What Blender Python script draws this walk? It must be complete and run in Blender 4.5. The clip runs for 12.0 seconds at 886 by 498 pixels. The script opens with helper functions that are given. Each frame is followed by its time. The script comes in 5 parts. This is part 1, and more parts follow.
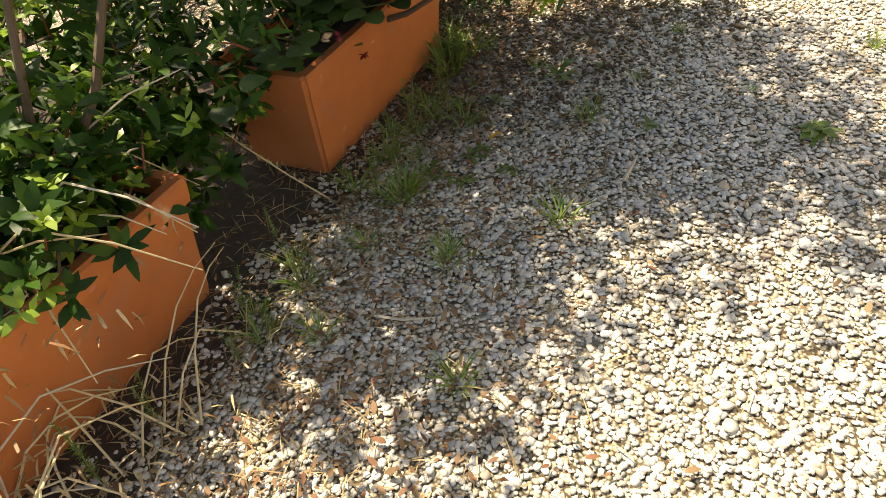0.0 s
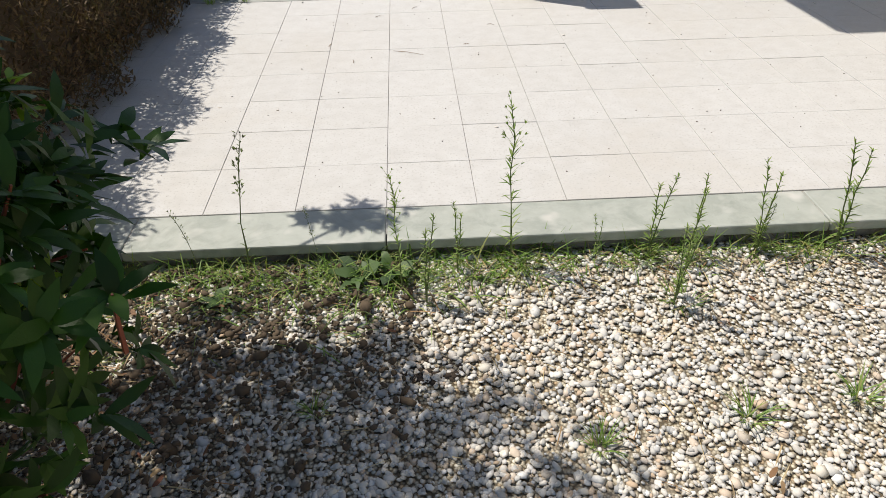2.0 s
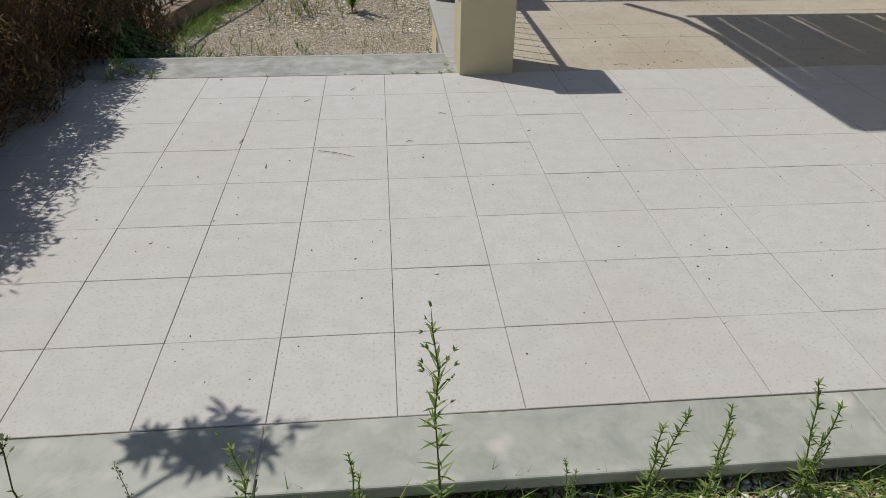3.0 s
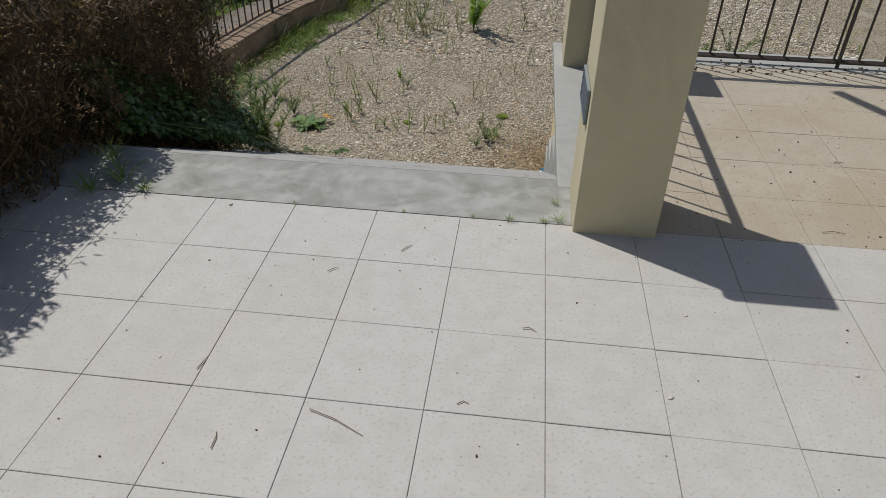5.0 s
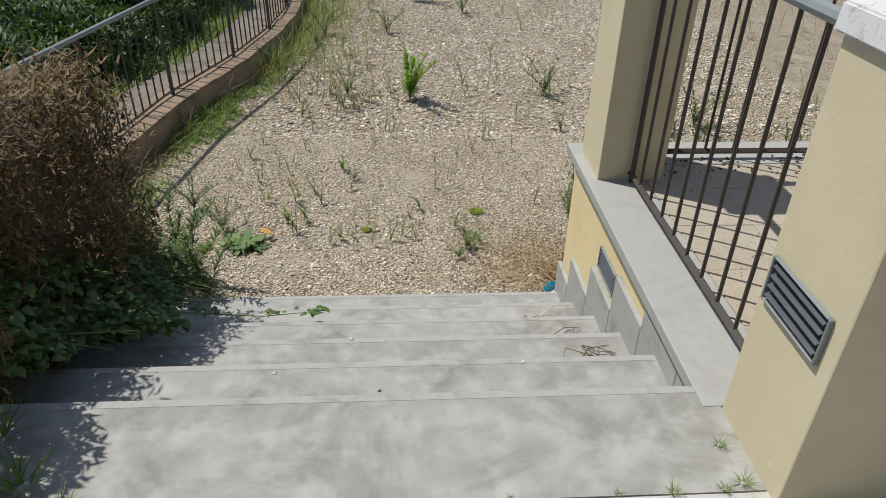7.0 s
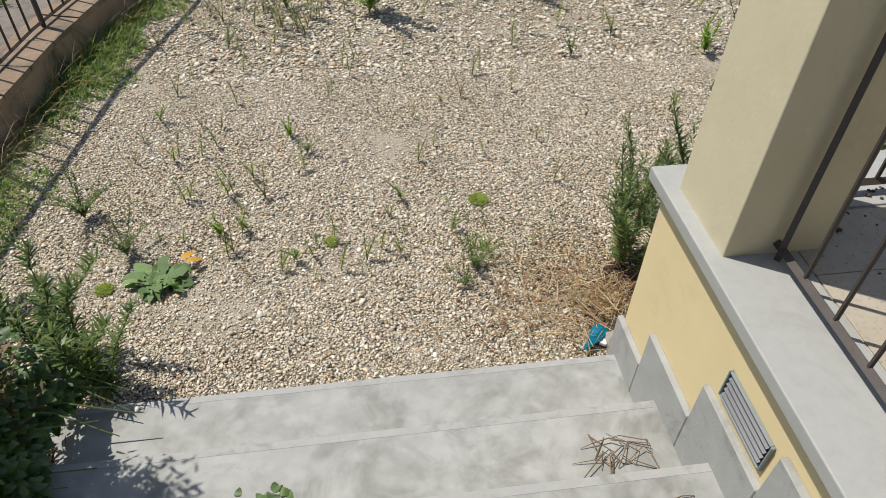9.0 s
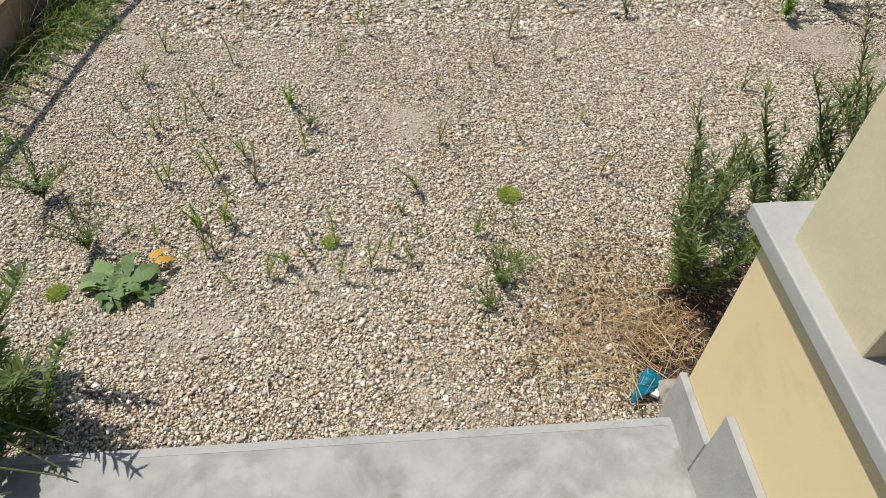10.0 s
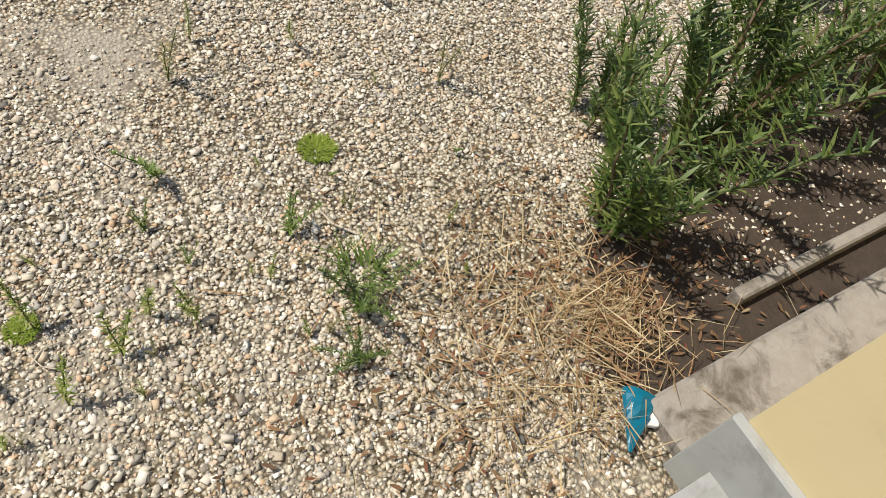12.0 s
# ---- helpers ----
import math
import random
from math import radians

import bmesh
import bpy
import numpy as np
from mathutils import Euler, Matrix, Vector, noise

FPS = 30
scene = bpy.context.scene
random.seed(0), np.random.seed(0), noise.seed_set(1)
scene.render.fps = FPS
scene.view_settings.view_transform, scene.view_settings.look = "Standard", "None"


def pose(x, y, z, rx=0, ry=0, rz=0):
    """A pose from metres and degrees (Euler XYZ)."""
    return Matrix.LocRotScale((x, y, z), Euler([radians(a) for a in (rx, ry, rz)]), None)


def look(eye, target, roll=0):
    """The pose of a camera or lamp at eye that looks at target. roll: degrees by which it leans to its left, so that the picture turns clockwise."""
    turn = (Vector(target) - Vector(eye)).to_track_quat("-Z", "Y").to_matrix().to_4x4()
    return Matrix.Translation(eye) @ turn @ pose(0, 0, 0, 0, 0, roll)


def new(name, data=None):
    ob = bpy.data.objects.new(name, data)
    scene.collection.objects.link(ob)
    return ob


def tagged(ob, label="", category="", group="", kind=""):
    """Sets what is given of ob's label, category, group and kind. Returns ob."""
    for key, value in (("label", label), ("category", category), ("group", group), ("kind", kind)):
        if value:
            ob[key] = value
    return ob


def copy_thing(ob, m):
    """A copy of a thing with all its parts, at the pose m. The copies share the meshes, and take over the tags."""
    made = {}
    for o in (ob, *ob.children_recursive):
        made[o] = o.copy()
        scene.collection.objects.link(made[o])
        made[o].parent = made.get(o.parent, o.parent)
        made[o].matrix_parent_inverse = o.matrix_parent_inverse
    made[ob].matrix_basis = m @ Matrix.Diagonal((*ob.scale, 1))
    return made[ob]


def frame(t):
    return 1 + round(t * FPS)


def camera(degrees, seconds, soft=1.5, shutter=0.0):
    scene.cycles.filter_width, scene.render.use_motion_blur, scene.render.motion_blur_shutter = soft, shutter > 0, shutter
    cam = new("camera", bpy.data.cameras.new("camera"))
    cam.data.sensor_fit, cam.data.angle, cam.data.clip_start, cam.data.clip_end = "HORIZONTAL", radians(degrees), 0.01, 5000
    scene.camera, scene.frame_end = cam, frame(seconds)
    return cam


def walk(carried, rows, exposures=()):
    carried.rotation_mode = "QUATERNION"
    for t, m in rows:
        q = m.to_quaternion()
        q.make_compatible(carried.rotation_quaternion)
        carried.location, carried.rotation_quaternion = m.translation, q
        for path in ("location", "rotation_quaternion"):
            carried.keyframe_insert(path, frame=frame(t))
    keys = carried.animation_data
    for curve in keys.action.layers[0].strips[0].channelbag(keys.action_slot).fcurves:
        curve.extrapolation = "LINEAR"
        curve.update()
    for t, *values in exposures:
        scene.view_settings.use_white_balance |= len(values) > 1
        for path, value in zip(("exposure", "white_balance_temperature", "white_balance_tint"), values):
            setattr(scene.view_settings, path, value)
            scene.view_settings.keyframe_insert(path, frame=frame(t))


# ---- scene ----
cam = camera(65.9, 12.0, 0.75)
PATH = [
    (0, (0.049, 0.021, 1.188), (-0.387, 1.447, -0.144), -8.6),
    (0.5, (0.21, 0.402, 1.186), (-0.096, 1.874, -0.132), -7.3),
    (1, (0.335, 0.816, 1.165), (0.225, 2.329, -0.139), -5.8),
    (1.5, (0.448, 1.198, 1.168), (0.429, 2.729, -0.119), -4.1),
    (1.8, (0.554, 1.44, 1.203), (0.572, 3.017, -0.026), -2.7),
    (2, (0.595, 1.605, 1.206), (0.674, 3.224, 0.034), -0.9),
    (2.1, (0.627, 1.692, 1.192), (0.739, 3.339, 0.063), -0.5),
    (2.5, (0.685, 2.026, 1.199), (0.881, 3.702, 0.125), 0.7),
    (3, (0.804, 2.402, 1.181), (0.956, 4.074, 0.094), 0.6),
    (3.2, (0.854, 2.564, 1.168), (0.952, 4.246, 0.09), 0.8),
    (4.8, (0.99, 3.768, 1.241), (0.805, 5.394, 0.091), 1.1),
    (5, (0.976, 3.874, 1.3), (0.792, 5.501, 0.151), 1.0),
    (5.5, (0.874, 4.089, 1.344), (0.732, 5.787, 0.297), 1.3),
    (5.7, (0.786, 4.177, 1.343), (0.749, 5.911, 0.346), 1.0),
    (6, (0.673, 4.301, 1.345), (0.721, 6.037, 0.352), 0.3),
    (6.3, (0.586, 4.473, 1.329), (0.664, 6.198, 0.321), 0.0),
    (6.5, (0.523, 4.617, 1.312), (0.614, 6.341, 0.303), 0.5),
    (6.7, (0.456, 4.744, 1.309), (0.553, 6.458, 0.283), 0.9),
    (8.3, (0.227, 5.903, 1.222), (0.439, 7.396, -0.092), 0.9),
    (8.5, (0.235, 6.062, 1.225), (0.451, 7.531, -0.116), 0.8),
    (9, (0.297, 6.367, 1.217), (0.514, 7.796, -0.166), 1.3),
    (9.5, (0.362, 6.632, 1.174), (0.51, 8.0, -0.277), 3.0),
    (10, (0.389, 6.912, 1.011), (0.522, 8.237, -0.481), 1.8),
    (10.5, (0.404, 7.173, 0.825), (0.536, 8.427, -0.727), 2.2),
    (11, (0.449, 7.373, 0.664), (0.679, 8.485, -0.982), 5.6),
    (11.5, (0.42, 7.621, 0.535), (0.932, 8.536, -1.168), 12.1),
    (12, (0.392, 7.858, 0.393), (1.151, 8.696, -1.257), 15.7),
]
EXPOSURES = [(0.0, 1.40, 9000, 10), (0.7, 1.62, 8700, 10), (1.0, 1.72, 8300, 10), (1.5, 1.22, 7500, 10), (2.0, 0.36, 6750, 10), (2.5, -0.15, 6550, 10), (3.2, -0.3, 6550, 10), (5.0, -0.4, 6500, 10), (6.0, -0.12, 6500, 10), (6.7, 0.0, 6550, 10), (8.3, 0.15, 6600, 10), (9.5, 0.18, 6600, 10), (12.0, 0.2, 6800, 10)]
walk(cam, [(t, look(eye, target, roll)) for t, eye, target, roll in PATH], EXPOSURES)

# ---- world and light ----
SUN = Vector((0.472, -0.279, -1.0)).normalized()
world = bpy.data.worlds.new("world")
scene.world = world
world.use_nodes = True
wn = world.node_tree.nodes
sky = wn.new("ShaderNodeTexSky")
sky.sky_type, sky.sun_disc = "NISHITA", False
sky.sun_elevation, sky.sun_rotation = radians(61.3), radians(-59.4)
world.node_tree.links.new(sky.outputs["Color"], wn["Background"].inputs["Color"])
wn["Background"].inputs["Strength"].default_value = 0.10
sun = new("sun", bpy.data.lights.new("sun", "SUN"))
sun.data.energy, sun.data.angle, sun.data.color = 4.2, radians(0.6), (1.0, 0.955, 0.89)
sun.rotation_euler = SUN.to_track_quat("-Z", "Y").to_euler()

# ---- materials ----
def ramp(nt, cols, stops=None):
    r = nt.nodes.new("ShaderNodeValToRGB")
    n = len(cols)
    while len(r.color_ramp.elements) < n:
        r.color_ramp.elements.new(0.5)
    for i, c in enumerate(cols):
        e = r.color_ramp.elements[i]
        e.position = stops[i] if stops else i / (n - 1)
        e.color = (*c, 1)
    return r


def noise_tex(nt, pos, scale, detail=5, rough=0.6, warp=0.0):
    n = nt.nodes.new("ShaderNodeTexNoise")
    n.inputs["Scale"].default_value, n.inputs["Detail"].default_value, n.inputs["Roughness"].default_value = scale, detail, rough
    n.inputs["Distortion"].default_value = warp
    nt.links.new(pos, n.inputs["Vector"])
    return n.outputs["Fac"]


def mixed(nt, kind, fac, a, b):
    m = nt.nodes.new("ShaderNodeMix")
    m.data_type, m.blend_type = "RGBA", kind
    for k, v in ((0, fac), (6, a), (7, b)):
        if isinstance(v, (int, float)):
            m.inputs[k].default_value = v
        elif isinstance(v, tuple):
            m.inputs[k].default_value = (*v, 1)
        else:
            nt.links.new(v, m.inputs[k])
    return m.outputs[2]


def surface(name, cols, scale=6.0, rough=0.85, bump=0.3, bump_scale=60.0, stain=None, stain_scale=2.0, stain_stops=(0.52, 0.68),
            speck=None, speck_scale=90.0, speck_stops=(0.66, 0.72), metal=0.0, vary=None, vary_amount=0.35, dist=0.004, detail=5, translucent=0.0, spec=0.5, stops=None):
    """A procedural surface: a grain of colours, stains at a larger scale, specks at a smaller one, and relief. vary: 'island' or 'object'."""
    m = bpy.data.materials.new(name)
    m.use_nodes = True
    nt = m.node_tree
    b = nt.nodes["Principled BSDF"]
    geo = nt.nodes.new("ShaderNodeNewGeometry")
    pos = geo.outputs["Position"]
    if vary == "island":
        r = ramp(nt, cols, stops)
        nt.links.new(geo.outputs["Random Per Island"], r.inputs["Fac"])
        col = r.outputs["Color"]
        col = mixed(nt, "MULTIPLY", 0.5, col, ramp_out(nt, noise_tex(nt, pos, scale), (0.55, 0.55, 0.55), (1.25, 1.25, 1.25)))
    else:
        r = ramp(nt, cols, stops)
        nt.links.new(noise_tex(nt, pos, scale, detail), r.inputs["Fac"])
        col = r.outputs["Color"]
        if vary == "object":
            info = nt.nodes.new("ShaderNodeObjectInfo")
            col = mixed(nt, "MULTIPLY", vary_amount, col, ramp_out(nt, info.outputs["Random"], (0.75, 0.74, 0.72), (1.1, 1.1, 1.1)))
    if stain:
        f = ramp_out(nt, noise_tex(nt, pos, stain_scale, 7, 0.68, 0.7), (0, 0, 0), (1, 1, 1), stain_stops)
        col = mixed(nt, "MIX", f, col, stain)
    if speck:
        f = ramp_out(nt, noise_tex(nt, pos, speck_scale, 2, 0.5), (0, 0, 0), (1, 1, 1), speck_stops)
        col = mixed(nt, "MIX", f, col, speck)
    nt.links.new(col, b.inputs["Base Color"])
    b.inputs["Roughness"].default_value, b.inputs["Metallic"].default_value = rough, metal
    b.inputs["Specular IOR Level"].default_value = spec
    if bump:
        bp = nt.nodes.new("ShaderNodeBump")
        bp.inputs["Strength"].default_value, bp.inputs["Distance"].default_value = bump, dist
        nt.links.new(noise_tex(nt, pos, bump_scale, 6, 0.65), bp.inputs["Height"])
        nt.links.new(bp.outputs["Normal"], b.inputs["Normal"])
    if translucent:
        tr = nt.nodes.new("ShaderNodeBsdfTranslucent")
        nt.links.new(mixed(nt, "MULTIPLY", 1.0, col, (1.5, 1.7, 0.6)), tr.inputs["Color"])
        mx = nt.nodes.new("ShaderNodeMixShader")
        mx.inputs["Fac"].default_value = translucent
        nt.links.new(b.outputs["BSDF"], mx.inputs[1])
        nt.links.new(tr.outputs["BSDF"], mx.inputs[2])
        nt.links.new(mx.outputs["Shader"], nt.nodes["Material Output"].inputs["Surface"])
    return m


def ramp_out(nt, fac, a, b, stops=(0.0, 1.0)):
    r = ramp(nt, [a, b], stops)
    nt.links.new(fac, r.inputs["Fac"])
    return r.outputs["Color"]


def gravel(name):
    """Ground packed with small stones: cells of stone colours, shade painted between them, with relief, over sandy
    patches.
    """
    m = surface(name, [(0.27, 0.235, 0.18), (0.47, 0.42, 0.335)], 60, 0.95, 0.0)
    nt = m.node_tree
    b = nt.nodes["Principled BSDF"]
    geo = nt.nodes["Geometry"]
    v = nt.nodes.new("ShaderNodeTexVoronoi")
    v.inputs["Scale"].default_value = 105
    nt.links.new(geo.outputs["Position"], v.inputs["Vector"])
    sep = nt.nodes.new("ShaderNodeSeparateColor")
    nt.links.new(v.outputs["Color"], sep.inputs[0])
    r = ramp(nt, [(0.20, 0.175, 0.135), (0.52, 0.46, 0.34), (0.33, 0.295, 0.225), (0.68, 0.62, 0.47), (0.44, 0.32, 0.19), (0.58, 0.52, 0.39), (0.80, 0.75, 0.61)])
    nt.links.new(sep.outputs[0], r.inputs["Fac"])
    # Shade between stones, put into the colour at each cell's edge.
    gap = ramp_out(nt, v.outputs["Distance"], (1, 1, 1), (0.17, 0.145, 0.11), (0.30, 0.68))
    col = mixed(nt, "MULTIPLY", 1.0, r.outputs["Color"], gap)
    sand = ramp_out(nt, noise_tex(nt, geo.outputs["Position"], 1.6, 6, 0.7), (0, 0, 0), (0.85, 0.85, 0.85), (0.52, 0.68))
    col = mixed(nt, "MIX", sand, col, b.inputs["Base Color"].links[0].from_socket)
    nt.links.new(col, b.inputs["Base Color"])
    bp = nt.nodes.new("ShaderNodeBump")
    bp.invert = True
    bp.inputs["Strength"].default_value, bp.inputs["Distance"].default_value = 0.8, 0.008
    nt.links.new(v.outputs["Distance"], bp.inputs["Height"])
    nt.links.new(bp.outputs["Normal"], b.inputs["Normal"])
    return m


M_TILE = surface("tile", [(0.395, 0.38, 0.358), (0.465, 0.455, 0.435), (0.515, 0.51, 0.495)], 14, 0.7, 0.25, 120, stain=(0.43, 0.40, 0.355), stain_scale=0.9, stain_stops=(0.50, 0.85),
                 speck=(0.36, 0.345, 0.32), speck_scale=110, speck_stops=(0.56, 0.74), vary="object", vary_amount=0.10, dist=0.002)
# Warmer, darker tile colour for the rows beyond y 5.92.
M_TILE_TAN = surface("tan tile", [(0.33, 0.29, 0.23), (0.40, 0.36, 0.29), (0.45, 0.41, 0.345)], 14, 0.7, 0.25, 120, stain=(0.34, 0.28, 0.20), stain_scale=1.3, stain_stops=(0.45, 0.75),
                     speck=(0.22, 0.195, 0.16), speck_scale=90, speck_stops=(0.60, 0.74), vary="object", vary_amount=0.10, dist=0.002)
M_GROUT = surface("grout", [(0.20, 0.185, 0.16), (0.36, 0.34, 0.30), (0.46, 0.445, 0.41)], 2.4, 0.95, 0.4, 200, stops=(0.36, 0.50, 0.62), speck=(0.17, 0.155, 0.13), speck_scale=26, speck_stops=(0.58, 0.68))
M_MARBLE = surface("veined stone", [(0.23, 0.245, 0.21), (0.33, 0.345, 0.305), (0.41, 0.415, 0.38)], 14, 0.6, 0.12, 60, stain=(0.24, 0.26, 0.225), stain_scale=6, stain_stops=(0.5, 0.7), speck=(0.47, 0.46, 0.42), speck_scale=11, speck_stops=(0.56, 0.8), vary="object", vary_amount=0.2)
M_STEP = surface("step concrete", [(0.20, 0.205, 0.188), (0.315, 0.32, 0.30), (0.44, 0.445, 0.425)], 10, 0.75, 0.25, 160, stain=(0.19, 0.192, 0.17), stain_scale=3.6, stain_stops=(0.46, 0.68), speck=(0.40, 0.405, 0.385), speck_scale=11, speck_stops=(0.50, 0.85), vary="object", vary_amount=0.4, dist=0.002, detail=9)
M_COPE = surface("smooth coping stone", [(0.29, 0.295, 0.28), (0.345, 0.35, 0.33), (0.375, 0.38, 0.36)], 30, 0.7, 0.2, 160, stain=(0.27, 0.27, 0.245), stain_scale=2.5, stain_stops=(0.5, 0.75), dist=0.002)
M_NOSE = surface("worn step edge", [(0.29, 0.29, 0.277), (0.38, 0.38, 0.365)], 25, 0.7, 0.3, 120, stain=(0.24, 0.235, 0.22), stain_scale=8, stain_stops=(0.52, 0.68))
M_SKIRT = surface("skirting concrete", [(0.28, 0.285, 0.27), (0.345, 0.35, 0.33), (0.41, 0.415, 0.395)], 11, 0.85, 0.35, 120, stain=(0.20, 0.20, 0.18), stain_scale=4, stain_stops=(0.54, 0.72), detail=8)
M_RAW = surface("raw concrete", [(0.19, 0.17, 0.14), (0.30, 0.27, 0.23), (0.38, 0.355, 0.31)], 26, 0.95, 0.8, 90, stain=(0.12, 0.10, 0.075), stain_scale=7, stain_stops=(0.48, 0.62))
M_YELLOW = surface("yellow plaster", [(0.62, 0.50, 0.27), (0.68, 0.56, 0.315), (0.72, 0.60, 0.35)], 5, 0.9, 0.18, 180, stain=(0.54, 0.46, 0.31), stain_scale=2.6, stain_stops=(0.56, 0.74), dist=0.002)
M_PILLAR = surface("ochre plaster", [(0.50, 0.44, 0.295), (0.55, 0.49, 0.33), (0.60, 0.54, 0.375)], 7, 0.9, 0.35, 55, stain=(0.45, 0.385, 0.25), stain_scale=2.6, stain_stops=(0.52, 0.75), speck=(0.60, 0.55, 0.42), speck_scale=25, speck_stops=(0.68, 0.8), dist=0.003)
M_CAP = surface("cast stone", [(0.56, 0.57, 0.58), (0.68, 0.69, 0.69)], 10, 0.85, 0.3, 150, stain=(0.26, 0.25, 0.23), stain_scale=8, stain_stops=(0.55, 0.70), speck=(0.17, 0.16, 0.15), speck_scale=60, speck_stops=(0.68, 0.74))
M_IRON = surface("painted iron", [(0.035, 0.028, 0.024), (0.07, 0.055, 0.045)], 30, 0.55, 0.3, 200, stain=(0.12, 0.065, 0.035), stain_scale=14, stain_stops=(0.62, 0.75))
M_RAIL = surface("grey painted rail", [(0.16, 0.19, 0.19), (0.25, 0.28, 0.28)], 20, 0.5, 0.2, 200)
M_VENT = surface("grey vent enamel", [(0.028, 0.034, 0.044), (0.06, 0.07, 0.085)], 20, 0.45, 0.1, 200)
M_VENTSHADE = surface("vent hollow shade", [(0.02, 0.02, 0.02), (0.05, 0.05, 0.05)], 30, 0.9, 0.1)
M_TERRA = surface("terracotta", [(0.38, 0.105, 0.032), (0.47, 0.145, 0.045), (0.52, 0.18, 0.065)], 6, 0.85, 0.2, 120, stain=(0.36, 0.15, 0.08), stain_scale=4, stain_stops=(0.56, 0.72), speck=(0.55, 0.33, 0.2), speck_scale=12, speck_stops=(0.68, 0.8))
M_SOIL = surface("soil", [(0.028, 0.02, 0.014), (0.085, 0.06, 0.042)], 30, 1.0, 0.9, 60, dist=0.01)
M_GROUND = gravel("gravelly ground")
M_OLD = surface("sandy soil", [(0.17, 0.14, 0.10), (0.34, 0.295, 0.225), (0.47, 0.425, 0.34)], 55, 0.95, 1.0, 70, stain=(0.34, 0.285, 0.20), stain_scale=0.7, stain_stops=(0.5, 0.7), dist=0.015, detail=3)
M_PEBBLE = surface("river pebbles", [(0.30, 0.295, 0.28), (0.64, 0.60, 0.53), (0.47, 0.46, 0.43), (0.75, 0.72, 0.65), (0.50, 0.37, 0.25), (0.80, 0.785, 0.74), (0.36, 0.36, 0.35), (0.70, 0.64, 0.53), (0.55, 0.53, 0.49), (0.44, 0.36, 0.27)], 90, 0.8, 0.2, 300, vary="island", dist=0.002)
M_CHIP = surface("crushed stone", [(0.52, 0.455, 0.345), (0.70, 0.63, 0.50), (0.29, 0.25, 0.19), (0.82, 0.76, 0.63), (0.72, 0.65, 0.52), (0.54, 0.35, 0.20), (0.63, 0.565, 0.44), (0.13, 0.125, 0.115), (0.74, 0.665, 0.53), (0.44, 0.37, 0.27), (0.90, 0.855, 0.76), (0.33, 0.315, 0.285), (0.61, 0.46, 0.31), (0.76, 0.71, 0.60), (0.55, 0.48, 0.37), (0.22, 0.19, 0.15)], 80, 0.88, 0.3, 300, vary="island", dist=0.002)
M_BRICKWALL = surface("weathered masonry", [(0.20, 0.14, 0.095), (0.31, 0.22, 0.15), (0.38, 0.29, 0.21)], 9, 0.95, 0.6, 60, stain=(0.10, 0.085, 0.06), stain_scale=3)
M_COPING = surface("terracotta coping", [(0.17, 0.115, 0.075), (0.25, 0.18, 0.12), (0.31, 0.24, 0.175)], 14, 0.9, 0.5, 80, stain=(0.11, 0.095, 0.07), stain_scale=5, stain_stops=(0.5, 0.66), vary="object")
M_PATH = surface("worn paving", [(0.14, 0.12, 0.105), (0.25, 0.215, 0.19)], 12, 0.9, 0.5, 60, stain=(0.09, 0.09, 0.055), stain_scale=3, stain_stops=(0.45, 0.62))
M_LAWN = surface("rough lawn soil", [(0.035, 0.055, 0.018), (0.075, 0.10, 0.03), (0.13, 0.125, 0.055)], 18, 1.0, 0.9, 50, dist=0.02)
M_HOUSE = surface("house plaster", [(0.60, 0.50, 0.30), (0.68, 0.57, 0.36)], 3, 0.9, 0.2, 100)
M_REED = surface("reed", [(0.16, 0.11, 0.06), (0.30, 0.22, 0.13)], 20, 0.9, 0.4, 80, vary="island")
M_TWIG = surface("dry twig", [(0.13, 0.085, 0.05), (0.26, 0.18, 0.11)], 40, 0.9, 0.4, 200)
M_PALETWIG = surface("bleached twig", [(0.42, 0.36, 0.27), (0.58, 0.52, 0.42)], 40, 0.9, 0.3, 200)
M_STEM = surface("green stem", [(0.09, 0.13, 0.035), (0.15, 0.18, 0.06)], 40, 0.7, 0.2, 200)
M_SHOOT = surface("reddish shoot", [(0.16, 0.035, 0.022), (0.24, 0.075, 0.035)], 40, 0.6, 0.0)
M_BARK = surface("bark", [(0.07, 0.05, 0.035), (0.16, 0.11, 0.075)], 30, 0.95, 0.7, 90)
M_GLOSSLEAF = surface("glossy dark leaf", [(0.010, 0.032, 0.005), (0.020, 0.060, 0.007), (0.038, 0.095, 0.011), (0.013, 0.042, 0.006)], 40, 0.42, 0.15, 120, vary="island", translucent=0.2, spec=0.2)
M_NEWLEAF = surface("young leaf", [(0.14, 0.24, 0.025), (0.26, 0.38, 0.05)], 40, 0.4, 0.1, 120, vary="island", translucent=0.35)
M_WEED = surface("weed leaf", [(0.10, 0.165, 0.035), (0.15, 0.23, 0.05), (0.20, 0.27, 0.07), (0.24, 0.27, 0.11)], 40, 0.6, 0.1, 120, vary="island", translucent=0.3)
M_BLUELEAF = surface("narrow shrub leaf", [(0.04, 0.075, 0.018), (0.075, 0.125, 0.028), (0.13, 0.185, 0.045), (0.20, 0.24, 0.075)], 40, 0.5, 0.1, 120, vary="island", translucent=0.28)
M_GRASS = surface("grass blade", [(0.10, 0.18, 0.03), (0.16, 0.27, 0.045), (0.21, 0.30, 0.07), (0.30, 0.29, 0.11)], 40, 0.6, 0.0, vary="island", translucent=0.3)
M_THIN = surface("thin weed leaf", [(0.14, 0.19, 0.045), (0.21, 0.26, 0.065), (0.29, 0.31, 0.10), (0.34, 0.32, 0.14)], 40, 0.6, 0.0, vary="island", translucent=0.3)
